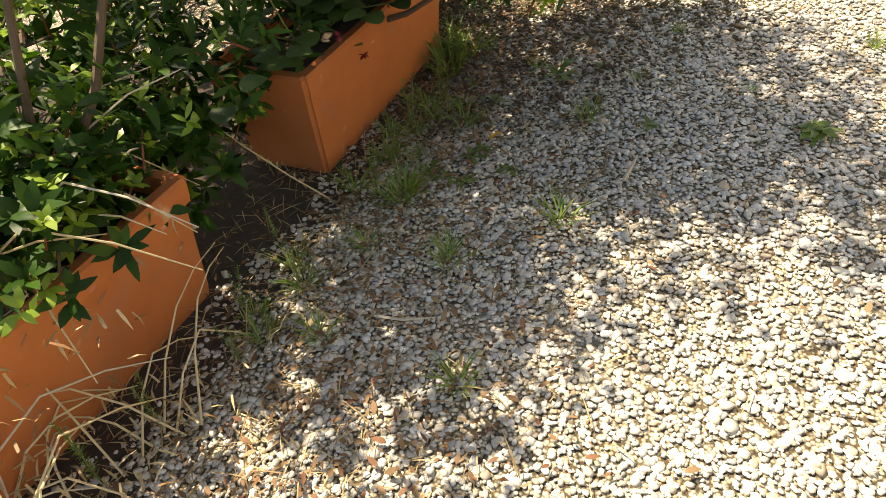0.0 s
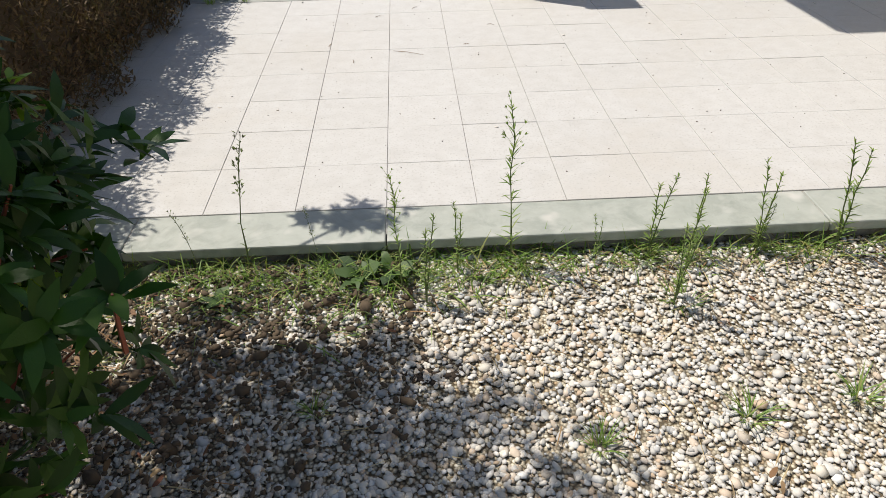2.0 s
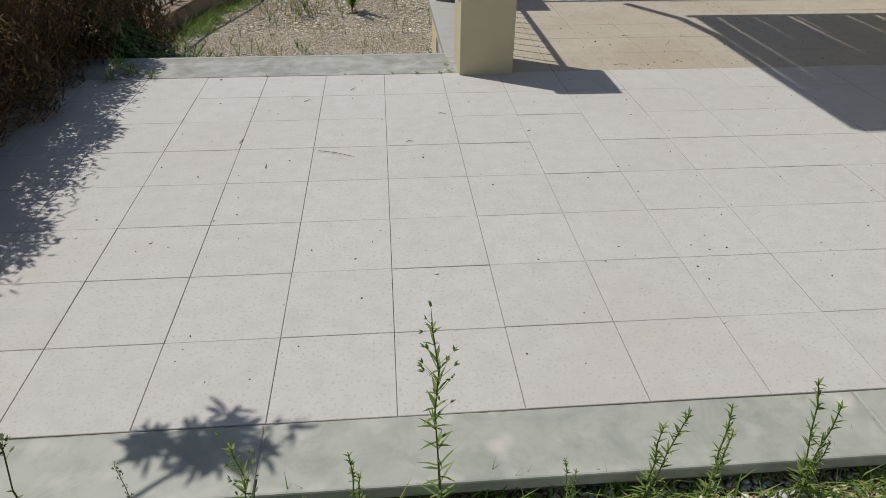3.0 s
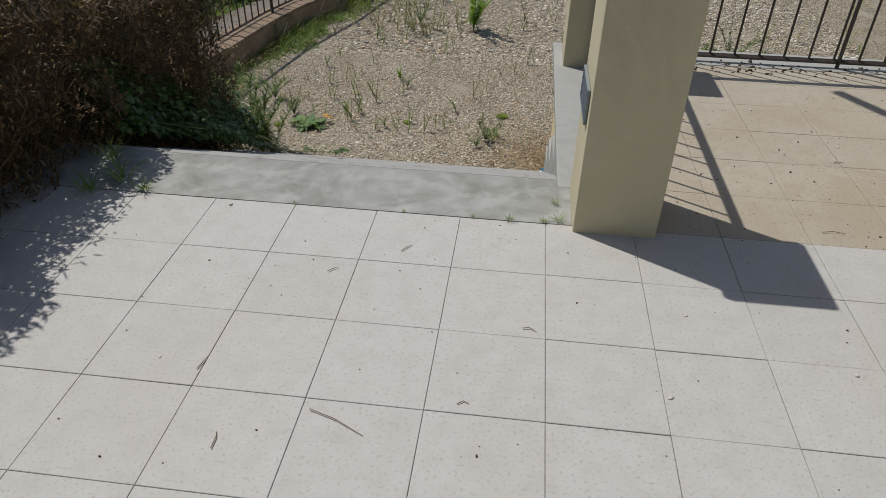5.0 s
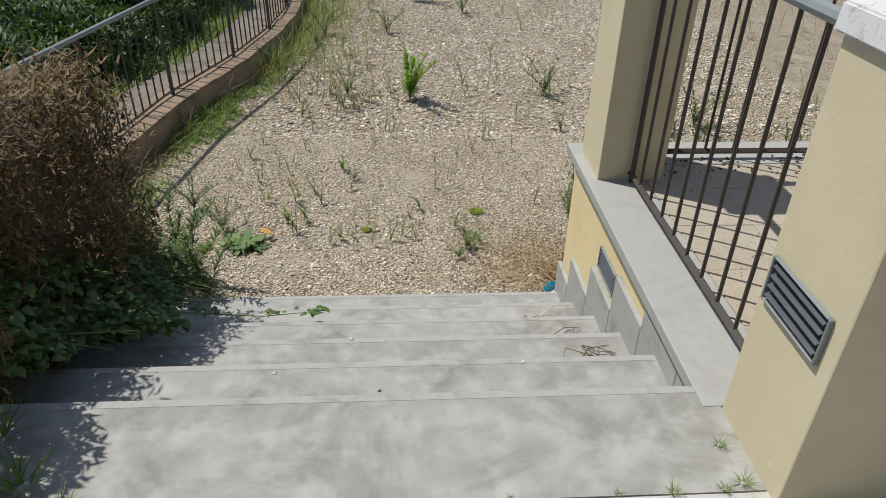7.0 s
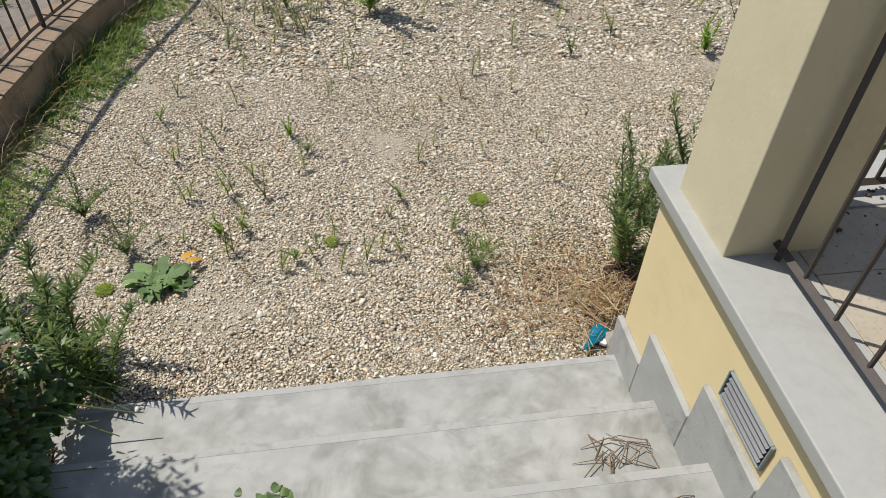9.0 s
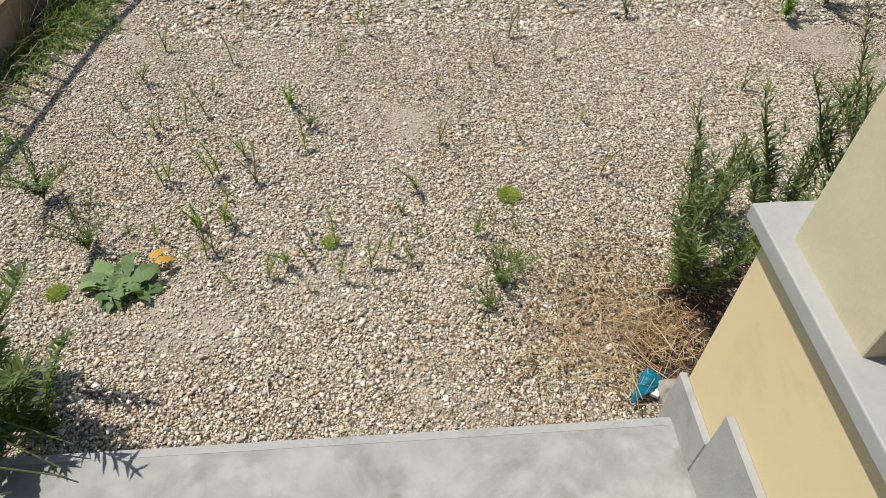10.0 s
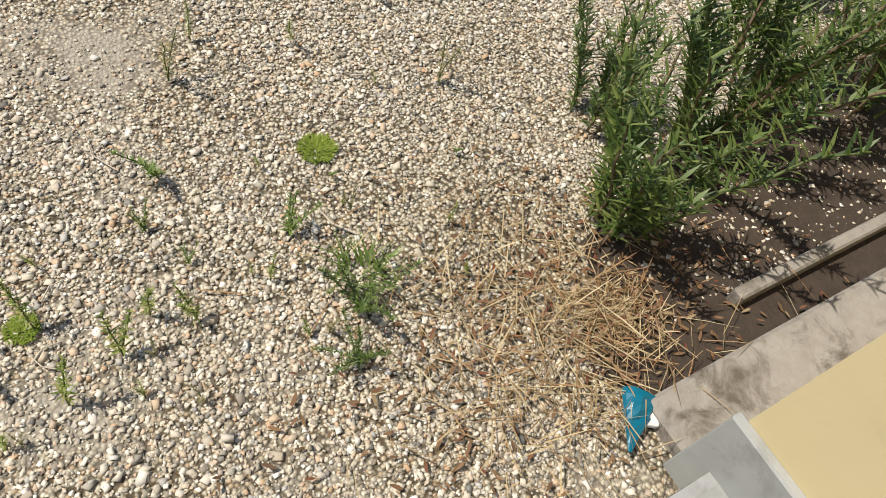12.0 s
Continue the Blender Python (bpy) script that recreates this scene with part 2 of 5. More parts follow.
M_STRAW = surface("straw", [(0.36, 0.26, 0.13), (0.55, 0.43, 0.24), (0.18, 0.115, 0.06), (0.66, 0.55, 0.35), (0.26, 0.165, 0.08), (0.36, 0.19, 0.085), (0.46, 0.35, 0.20)], 40, 0.8, 0.0, vary="island", translucent=0.15)
M_DRYLEAF = surface("dry hedge leaf", [(0.085, 0.058, 0.034), (0.165, 0.105, 0.058), (0.25, 0.17, 0.095), (0.095, 0.082, 0.036), (0.145, 0.085, 0.046)], 40, 0.8, 0.0, vary="island", translucent=0.18)
M_IVY = surface("creeper leaf", [(0.030, 0.065, 0.016), (0.065, 0.125, 0.028), (0.11, 0.18, 0.042), (0.04, 0.08, 0.022)], 40, 0.45, 0.1, 120, vary="island", translucent=0.25)
M_GERANIUM = surface("geranium leaf", [(0.030, 0.062, 0.014), (0.055, 0.105, 0.022), (0.085, 0.135, 0.032)], 40, 0.6, 0.2, 90, vary="island", translucent=0.2)
M_DRYSPRIG = surface("dry weed sprig", [(0.20, 0.16, 0.085), (0.30, 0.25, 0.13), (0.24, 0.24, 0.10), (0.36, 0.29, 0.17)], 40, 0.7, 0.0, vary="island", translucent=0.2)
M_DRYTIP = surface("bleached seed head", [(0.16, 0.105, 0.058), (0.27, 0.19, 0.105), (0.20, 0.13, 0.07)], 40, 0.9, 0.0, vary="island", translucent=0.15)
M_FALLEN = surface("fallen leaf", [(0.13, 0.07, 0.035), (0.24, 0.14, 0.065), (0.17, 0.06, 0.03), (0.32, 0.24, 0.13)], 40, 0.75, 0.2, 100, vary="island", translucent=0.15)
M_YELLOWLEAF = surface("yellow leaf", [(0.50, 0.24, 0.02), (0.62, 0.36, 0.05)], 30, 0.7, 0.1, 100, translucent=0.2)
M_MOSS = surface("bright moss", [(0.13, 0.19, 0.02), (0.22, 0.29, 0.035), (0.30, 0.34, 0.06)], 40, 0.9, 0.0, vary="island", translucent=0.25)
M_DARKBUSH = surface("far shrub leaf", [(0.022, 0.052, 0.014), (0.045, 0.09, 0.022), (0.075, 0.13, 0.032), (0.03, 0.06, 0.02)], 40, 0.6, 0.0, vary="island", translucent=0.25)
M_FLOWER = surface("pale flower", [(0.62, 0.60, 0.54), (0.74, 0.72, 0.68)], 40, 0.8, 0.0, vary="island", translucent=0.2)
M_RED = surface("faded red petal", [(0.20, 0.02, 0.03), (0.34, 0.04, 0.05)], 40, 0.7, 0.0, vary="island", translucent=0.2)
M_TEAL = surface("teal plastic", [(0.0, 0.10, 0.16), (0.003, 0.15, 0.225)], 10, 0.22, 0.15, 30)
M_WHITE = surface("white plastic", [(0.62, 0.62, 0.60), (0.72, 0.72, 0.70)], 20, 0.45, 0.1, 60)
M_FLAKE = surface("stone flake", [(0.50, 0.47, 0.42), (0.62, 0.58, 0.52)], 30, 0.85, 0.3, 100)
M_ROSETTE = surface("grey-green rosette leaf", [(0.10, 0.17, 0.06), (0.16, 0.25, 0.085), (0.21, 0.30, 0.11)], 40, 0.7, 0.3, 60, vary="island", translucent=0.2)
# Dark brown for real litter, and for shade put in as colour.
M_LITTER_SHADE = surface("plant litter and inner shade", [(0.045, 0.031, 0.019), (0.12, 0.085, 0.052)], 40, 0.95, 0.0)

# ---- mesh helpers ----
def np_mesh(name, verts, faces, smooth=False):
    """A mesh from an array of vertices and an array of equal-sided faces."""
    me = bpy.data.meshes.new(name)
    faces = np.asarray(faces, dtype=np.int32)
    k = faces.shape[1]
    me.vertices.add(len(verts))
    me.vertices.foreach_set("co", np.asarray(verts, dtype=np.float32).ravel())
    me.loops.add(faces.size)
    me.loops.foreach_set("vertex_index", faces.ravel())
    me.polygons.add(len(faces))
    me.polygons.foreach_set("loop_start", np.arange(0, faces.size, k, dtype=np.int32))
    me.update(calc_edges=True)
    if smooth:
        me.polygons.foreach_set("use_smooth", np.ones(len(faces), dtype=bool))
    return me


def put(name, me, material, parent=None, label="", kind=""):
    me.materials.clear()
    me.materials.append(material)
    ob = new(name, me)
    ob.parent = parent
    return tagged(ob, label, kind=kind)


def part(name, bm, material, parent=None, label="", smooth=False, kind=""):
    me = bpy.data.meshes.new(name)
    bmesh.ops.recalc_face_normals(bm, faces=bm.faces)
    bm.to_mesh(me)
    bm.free()
    if smooth:
        me.polygons.foreach_set("use_smooth", np.ones(len(me.polygons), dtype=bool))
    return put(name, me, material, parent, label, kind)


def empty(name, m, label, category, group="", kind=""):
    e = new(name)
    e.empty_display_size = 0.1
    e.matrix_basis = m
    return tagged(e, label, category, group, kind)


def box(x0, x1, y0, y1, z0, z1, bevel=0.0, bm=None, segs=1):
    b = bmesh.new()
    bmesh.ops.create_cube(b, size=1, matrix=Matrix.LocRotScale(((x0 + x1) / 2, (y0 + y1) / 2, (z0 + z1) / 2), None, (x1 - x0, y1 - y0, z1 - z0)))
    if bevel:
        bmesh.ops.bevel(b, geom=b.edges[:], offset=bevel, segments=segs, affect="EDGES", profile=0.5)
    if bm is None:
        return b
    me = bpy.data.meshes.new("tmp")
    b.to_mesh(me)
    b.free()
    bm.from_mesh(me)
    bpy.data.meshes.remove(me)
    return bm


def tube(points, radii, sides=6, cap=True, bm=None):
    """A tube along points; radii: one or one per point."""
    bm = bm or bmesh.new()
    pts = [Vector(p) for p in points]
    if isinstance(radii, (int, float)):
        radii = [radii] * len(pts)
    rings = []
    for i, p in enumerate(pts):
        d = (pts[min(i + 1, len(pts) - 1)] - pts[max(i - 1, 0)]).normalized()
        a = d.cross(Vector((0, 0, 1)) if abs(d.z) < 0.9 else Vector((1, 0, 0))).normalized()
        b = d.cross(a)
        rings.append([bm.verts.new(p + radii[i] * (math.cos(2 * math.pi * j / sides) * a + math.sin(2 * math.pi * j / sides) * b)) for j in range(sides)])
    for r0, r1 in zip(rings, rings[1:]):
        for j in range(sides):
            bm.faces.new((r0[j], r0[(j + 1) % sides], r1[(j + 1) % sides], r1[j]))
    if cap:
        bm.faces.new(rings[0][::-1])
        bm.faces.new(rings[-1])
    return bm


RNG = np.random.default_rng(7)


def unit(v):
    return v / np.maximum(np.linalg.norm(v, axis=1, keepdims=True), 1e-9)


LEAF = ((0.0, 0.25, 0.55, 0.82, 1.0), (0.12, 0.70, 1.0, 0.55, 0.03))
BLADE = ((0.0, 0.5, 1.0), (0.8, 1.0, 0.08))
OVAL = ((0.0, 0.3, 0.7, 1.0), (0.3, 1.0, 0.85, 0.15))


def leaves(P, D, L, W, bend=-0.25, shape=LEAF, up=None, fold=0.15):
    """Vertices and faces of many leaves: bases P, directions D, lengths L, widths W."""
    n = len(P)
    D = unit(D)
    U = np.tile((0.0, 0.0, 1.0), (n, 1)) if up is None else up
    S = np.cross(D, U)
    S[np.linalg.norm(S, axis=1) < 0.05] = (1, 0, 0)
    S = unit(S)
    N = np.cross(S, D)
    s, w = np.array(shape[0]), np.array(shape[1])
    bend = np.broadcast_to(np.asarray(bend, dtype=float), (n,))
    L, W = np.broadcast_to(L, (n,)), np.broadcast_to(W, (n,))
    mid = P[:, None] + D[:, None] * (L[:, None] * s)[..., None] + N[:, None] * ((bend * L)[:, None] * s ** 2)[..., None]
    off = S[:, None] * (W[:, None] * w / 2)[..., None]
    rise = N[:, None] * (W[:, None] * w * fold)[..., None]
    V = np.stack([mid - off + rise, mid + off + rise], axis=2).reshape(n, -1, 3)
    k = len(s)
    f = np.array([[2 * i, 2 * i + 1, 2 * i + 3, 2 * i + 2] for i in range(k - 1)])
    F = (f[None] + (np.arange(n) * 2 * k)[:, None, None]).reshape(-1, 4)
    return V.reshape(-1, 3), F


def join(*lots):
    V, F, o = [], [], 0
    for v, f in lots:
        V.append(v)
        F.append(f + o)
        o += len(v)
    return np.concatenate(V), np.concatenate(F)


def stones(n, xr, yr, z, size, detail, keep=None, flat=(0.35, 0.6), sharp=0.12, rng=RNG, spread=0.3, tilt=0.2):
    """Loose stones over a stretch of ground; keep(x, y) says where."""
    b = bmesh.new()
    if detail:
        bmesh.ops.create_icosphere(b, subdivisions=detail, radius=1)
    elif detail < 0:
        bmesh.ops.create_cone(b, segments=4, cap_ends=False, radius1=1, radius2=0, depth=1)
        for v in b.verts:
            v.co.z += 0.5
        mirror = [b.verts.new((0, 0, -1))] + [v for v in b.verts if abs(v.co.z) < 0.01]
        ring = sorted(mirror[1:], key=lambda v: math.atan2(v.co.y, v.co.x))
        for i in range(4):
            b.faces.new((ring[(i + 1) % 4], ring[i], mirror[0]))
        b.verts.index_update()
    else:
        bmesh.ops.create_cube(b, size=1.35)
        bmesh.ops.triangulate(b, faces=b.faces[:])
    base = np.array([v.co[:] for v in b.verts])
    tris = np.array([[v.index for v in f.verts] for f in b.faces])
    b.free()
    x, y = rng.uniform(*xr, n), rng.uniform(*yr, n)
    if keep is not None:
        ok = keep(x, y)
        x, y = x[ok], y[ok]
    n = len(x)
    r = size * 0.5 * np.exp(rng.normal(0, spread, n))
    shape = np.stack([r * rng.uniform(0.95, 1.35, n), r * rng.uniform(0.7, 1.0, n), r * rng.uniform(*flat, n)], 1)
    V = base[None] * (1 + rng.normal(0, sharp, (n, len(base), 1))) * shape[:, None]
    a, t = rng.uniform(0, 2 * np.pi, n), rng.normal(0, tilt, n)
    ct, st = np.cos(t)[:, None], np.sin(t)[:, None]
    X, Z = V[..., 0] * ct + V[..., 2] * st, -V[..., 0] * st + V[..., 2] * ct
    ca, sa = np.cos(a)[:, None], np.sin(a)[:, None]
    V = np.stack([X * ca - V[..., 1] * sa, X * sa + V[..., 1] * ca, Z], 2)
    V += np.stack([x, y, z + shape[:, 2] * rng.uniform(-0.45, 0.55, n)], 1)[:, None]
    F = (tris[None] + (np.arange(n) * len(base))[:, None, None]).reshape(-1, 3)
    return V.reshape(-1, 3), F

# ---- ground ----
UP, LOW = -0.11, -0.945


def wall_line(y):
    """Front of the low boundary wall: x for a given y."""
    return float(np.interp(y, (5.0, 8.0, 9.3, 10.5, 11.6, 12.6, 13.5, 14.5, 16.0, 18.0, 22.0), (-2.3, -1.84, -1.63, -1.44, -1.13, -0.95, -0.88, -0.92, -1.12, -1.6, -3.0)))


bm = bmesh.new()
xs = (-300, -60, -12, -4, -1, 1.3, 4, 12, 60, 300)
ys = ((-300, UP - 0.013), (-60, UP - 0.013), (-6, UP - 0.013), (2.5, UP - 0.013), (3.33, UP + 0.032), (3.6, UP + 0.032), (5.9, UP - 0.013), (6.95, LOW - 0.0065), (12, LOW - 0.0065), (60, LOW - 0.0065), (300, LOW - 0.0065))
grid = [[bm.verts.new((x, y, z)) for x in xs] for y, z in ys]
for r0, r1 in zip(grid, grid[1:]):
    for i in range(len(xs) - 1):
        bm.faces.new((r0[i], r0[i + 1], r1[i + 1], r1[i]))
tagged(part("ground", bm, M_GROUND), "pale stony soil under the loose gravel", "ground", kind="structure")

# ---- terrace ----
terrace = empty("terrace_floor", pose(0, 0, 0), "pale square-tiled terrace with a grey stone border", "floor", kind="structure")
part("slab", box(-1.3, 5.0, 3.37, 5.93, -0.6, -0.0045), M_GROUT, terrace, "concrete bed with sandy joints")
part("slab", box(1.40, 5.0, 5.93, 7.66, -0.6, -0.0045), M_GROUT, terrace)
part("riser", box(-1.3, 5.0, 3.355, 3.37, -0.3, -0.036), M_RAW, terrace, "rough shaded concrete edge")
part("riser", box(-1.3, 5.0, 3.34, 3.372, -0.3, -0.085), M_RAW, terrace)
for x0, x1 in ((-1.3, -0.302), (-0.298, 0.503), (0.507, 1.903), (1.907, 3.3), (3.304, 5.0)):
    part("border_slab", box(x0, x1, 3.325, 3.517, -0.036, 0.0, 0.005, segs=2), M_MARBLE, terrace, "grey-green veined stone")

# ---- steps ----
EDGES = [(6.265 + 0.3134 * i, -0.164 * i) for i in range(6)]
stairs = empty("garden_steps", pose(0, 0, 0), "wide grey smooth concrete garden steps with stains", "steps", kind="structure")
y_from = 5.923
for y, z in EDGES:
    b = box(-1.25, 1.149 if z == 0 else 1.175, y_from, y, z - 0.32, z, 0.0)
    e = [e for e in b.edges if all(v.co.z > z - 0.01 and v.co.y > y - 0.01 for v in e.verts)]
    bmesh.ops.bevel(b, geom=e, offset=0.012, segments=3, affect="EDGES")
    step = part("step", b, M_STEP, stairs)
    part("nosing", box(-1.25, 1.148 if z == 0 else 1.174, y - 0.024, y + 0.0008, z - 0.012, z + 0.0008), M_NOSE, step, "paler worn step edge")
    y_from = y - 0.002

# ---- terrace wall with coping and stepped skirting ----
twall = empty("wall_terrace", pose(0, 0, 0), "yellow plastered retaining wall with grey stone coping", "wall", kind="structure")
part("wall_body", box(1.197, 5.0, 5.9, 7.87, -1.2, -0.042), M_YELLOW, twall)
part("coping", box(1.150, 1.402, 6.19, 7.905, -0.042, 0.0, 0.004, segs=2), M_COPE, twall, "smooth grey stone coping")
part("coping", box(1.404, 5.0, 7.662, 7.905, -0.042, 0.0, 0.004, segs=2), M_COPE, twall, "smooth grey stone coping")
part("footing", box(1.205, 5.0, 7.86, 8.012, -1.2, -0.90, 0.01), M_RAW, twall, "rough concrete footing")
y0 = 5.93
for i, (y, z) in enumerate(EDGES):
    y1 = y + (0.149 if i < 5 else 0.058)
    part("skirting", box(1.175, 1.1985, y0, y1, -1.15, min(z + 0.16, -0.044), 0.004), M_SKIRT, twall, "grey cement skirting that follows the steps")
    y0 = y1
part("filler", box(1.1495, 1.1965, 5.924, 6.189, -0.1, -0.001), M_STEP, twall)
part("skirting", box(1.192, 1.21, 7.872, 7.884, -1.15, -0.70), M_SKIRT, twall)

kerb = part("edging_kerb", box(0, 2.6, -0.017, 0.017, -0.1, 0.045, 0.006), M_RAW)
kerb.matrix_basis = pose(1.585, 8.12, LOW, 0, 0, 0)
tagged(kerb, "narrow weathered concrete edging half sunk in soil", "kerb", kind="structure")

# ---- pillars ----
def pillar(y0, y1, x0=1.197, x1=1.477):
    p = empty("gate_pillar", pose((x0 + x1) / 2, (y0 + y1) / 2, 0), "ochre plastered square pillar with pale stone cap", "pillar", "terrace pillars")
    w, d = (x1 - x0) / 2, (y1 - y0) / 2
    part("shaft", box(-w, w, -d, d, -0.02, 0.972, 0.005, segs=2), M_PILLAR, p)
    c = box(-w - 0.016, w + 0.018, -d - 0.030, d + 0.016, 0.972, 1.028, 0.0)
    top = [v for v in c.verts if v.co.z > 1.0]
    for v in top:
        v.co.x *= 0.985
        v.co.y *= 0.985
    bmesh.ops.bevel(c, geom=c.edges[:], offset=0.005, segments=2, affect="EDGES")
    part("cap", c, M_CAP, p, "pale cast stone cap with pits")
    return p


pillar(5.88, 6.185)
pillar(7.51, 7.80)


def vent(y0, y1, z0, z1):
    """A louvred grille on the wall face that looks to -x."""
    v = empty("wall_vent", pose(1.197, (y0 + y1) / 2, (z0 + z1) / 2), "grey louvred ventilation grille set in plaster", "vent", "wall vents")
    w, h = (y1 - y0) / 2, (z1 - z0) / 2
    # Near-black plate paints the shade of the hollow behind the slats.
    part("backing", box(-0.002, 0.001, -w + 0.004, w - 0.004, -h + 0.004, h - 0.004), M_VENTSHADE, v, "dark plate for the shade in the opening")
    for a in ((-w, -w + 0.007, -h, h), (w - 0.007, w, -h, h), (-w + 0.007, w - 0.007, -h, -h + 0.006), (-w + 0.007, w - 0.007, h - 0.006, h)):
        part("frame", box(-0.012, 0.0, *a, 0.002), M_RAIL, v, "grey frame")
    for k in range(4):
        s = box(-0.010, 0.003, -w + 0.013, w - 0.013, -0.0015, 0.0015)
        bmesh.ops.rotate(s, verts=s.verts, cent=(0, 0, 0), matrix=Matrix.Rotation(radians(-28), 3, "Y"))
        bmesh.ops.translate(s, verts=s.verts, vec=(-0.004, 0, -h + 0.022 + k * (2 * h - 0.040) / 3))
        part("slat", s, M_VENT, v)


vent(5.925, 6.16, 0.378, 0.494)
vent(7.075, 7.303, -0.302, -0.198)

# ---- railings ----
def railing(name, a, b, z0, top, gap, posts, label):
    """A straight railing from a to b (x, y), with its base at z0."""
    a, b = Vector((*a, z0)), Vector((*b, z0))
    d = b - a
    n = max(2, round(d.length / gap))
    f = empty(name, Matrix.Translation(a), label, "railing")
    part("bottom_rail", tube([(0, 0, 0.035), d + Vector((0, 0, 0.035))], 0.014, 4), M_IRON, f)
    part("top_rail", tube([(0, 0, top), d + Vector((0, 0, top))], 0.020, 8), M_RAIL, f, "grey painted handrail")
    for i in range(1, n):
        p = d * i / n
        part("bar", tube([p + Vector((0, 0, 0.035)), p + Vector((0, 0, top))], 0.0065, 6), M_IRON, f)
    for s in posts:
        p = d.normalized() * s
        part("post", tube([p, p + Vector((0, 0, top))], 0.011, 4), M_IRON, f)
    return f


railing("stair_railing", (1.335, 6.186), (1.335, 7.509), 0.0, 0.94, 0.139, (0.02, 1.30), "dark iron railing with round bars between plastered pillars")
railing("terrace_railing", (1.478, 7.72), (4.99, 7.72), 0.0, 0.94, 0.132, (1.2, 2.6), "dark iron railing along the terrace edge")

# ---- low boundary wall with curved railing, and the path behind it ----
bwall = empty("wall_boundary", pose(0, 0, 0), "low weathered curved masonry wall with terracotta coping", "wall", kind="structure")


def ribbon(y0, y1, off0, off1, z0, z1, step=0.12):
    """A solid band that follows the boundary wall between two offsets behind its front."""
    b = bmesh.new()
    rows = []
    n = max(2, int((y1 - y0) / step))
    for i in range(n + 1):
        y = y0 + (y1 - y0) * i / n
        t = Vector((wall_line(y + 0.05) - wall_line(y - 0.05), 0.1, 0)).normalized()
        nrm = Vector((-t.y, t.x, 0))
        p = Vector((wall_line(y), y, 0))
        q0, q1 = p + nrm * off0, p + nrm * off1
        rows.append([b.verts.new((q.x, q.y, z)) for q, z in ((q0, z0), (q0, z1), (q1, z1), (q1, z0))])
    for r0, r1 in zip(rows, rows[1:]):
        for j in range(4):
            b.faces.new((r0[j], r0[(j + 1) % 4], r1[(j + 1) % 4], r1[j]))
    b.faces.new(rows[0])
    b.faces.new(rows[-1][::-1])
    return b


part("wall_body", ribbon(6.0, 20.0, 0.0, 0.24, -1.2, -0.752), M_BRICKWALL, bwall)
yy = 8.0
while yy < 19.5:
    part("coping_tile", ribbon(yy, yy + 0.292, -0.018, 0.255, -0.752, -0.718 + 0.004 * math.sin(yy * 9), 0.1), M_COPING, bwall)
    yy += 0.3
tagged(part("garden_path", ribbon(6.0, 20.0, 0.26, 0.70, -1.2, -0.80), M_PATH), "worn pinkish-grey paved path behind the fence", "path", kind="structure")
tagged(part("lawn", ribbon(4.0, 24.0, 0.70, 16.0, -1.2, -0.83, 0.4), M_LAWN), "rough shaded lawn behind the path", "lawn", kind="structure")


def fence_point(y, off=0.13):
    t = Vector((wall_line(y + 0.05) - wall_line(y - 0.05), 0.1, 0)).normalized()
    return Vector((wall_line(y), y, 0)) + Vector((-t.y, t.x, 0)) * off


fence = empty("curved_railing", pose(fence_point(8.2).x, fence_point(8.2).y, -0.718), "dark iron railing on the low curved wall", "railing")
o = fence_point(8.2)
ys_ = np.linspace(8.2, 18.0, 40)
part("bottom_rail", tube([fence_point(y) - o + Vector((0, 0, 0.03)) for y in ys_], 0.011, 4), M_IRON, fence)
part("top_rail", tube([fence_point(y) - o + Vector((0, 0, 0.765)) for y in ys_], 0.019, 8), M_RAIL, fence, "grey painted handrail")
y, k = 8.2, 0
while y < 18.0:
    p = fence_point(y) - o
    if k % 9 == 2:
        part("post", tube([p - Vector((0, 0, 0.02)), p + Vector((0, 0, 0.765))], 0.017, 4), M_IRON, fence)
    else:
        part("bar", tube([p + Vector((0, 0, 0.03)), p + Vector((0, 0, 0.765))], 0.0075, 5), M_IRON, fence)
    y += 0.118
    k += 1

# ---- house side and reed canopy added out of view, to shade the terrace ----
# House side is never seen; added only to carry the awning.
house = empty("house", pose(5.0, 4.0, 0), "unseen yellow plastered house side added to carry the awning", "house")
part("wall", box(0.0, 0.3, -6, 4.2, -1.2, 3.2), M_HOUSE, house)
part("roof", box(-0.25, 0.6, -6.2, 4.4, 3.2, 3.32), M_COPING, house)
H = 2.4
# Unseen awning, placed so that its streaked shadow falls on the tiles.
canopy = empty("reed_canopy", pose(3.4, 6.7, H), "unseen reed mat awning on a curved beam, added to shade the terrace", "awning")
part("beam", tube([(1.76 - 3.4, 5.73 - 6.7, 0), (1.743 - 3.4, 6.5 - 6.7, 0), (1.744 - 3.4, 7.19 - 6.7, 0), (1.67 - 3.4, 7.6 - 6.7, 0), (1.43 - 3.4, 8.03 - 6.7, 0)], 0.035, 6), M_BARK, canopy)
part("beam", tube([(1.76 - 3.4, 5.73 - 6.7, 0), (1.6, 5.73 - 6.7, 0)], 0.03, 6), M_BARK, canopy)
part("beam", tube([(1.74 - 3.4, 7.66 - 6.7, 0), (1.6, 7.66 - 6.7, 0)], 0.03, 6), M_BARK, canopy)
P = np.stack([np.arange(1.79, 4.98, 0.028) - 3.4, np.full(114, 5.74 - 6.7), RNG.uniform(0.03, 0.05, 114)], 1)
P[:, 0] += RNG.normal(0, 0.003, len(P))
D = np.stack([RNG.normal(0, 0.006, len(P)), np.ones(len(P)), np.zeros(len(P))], 1)
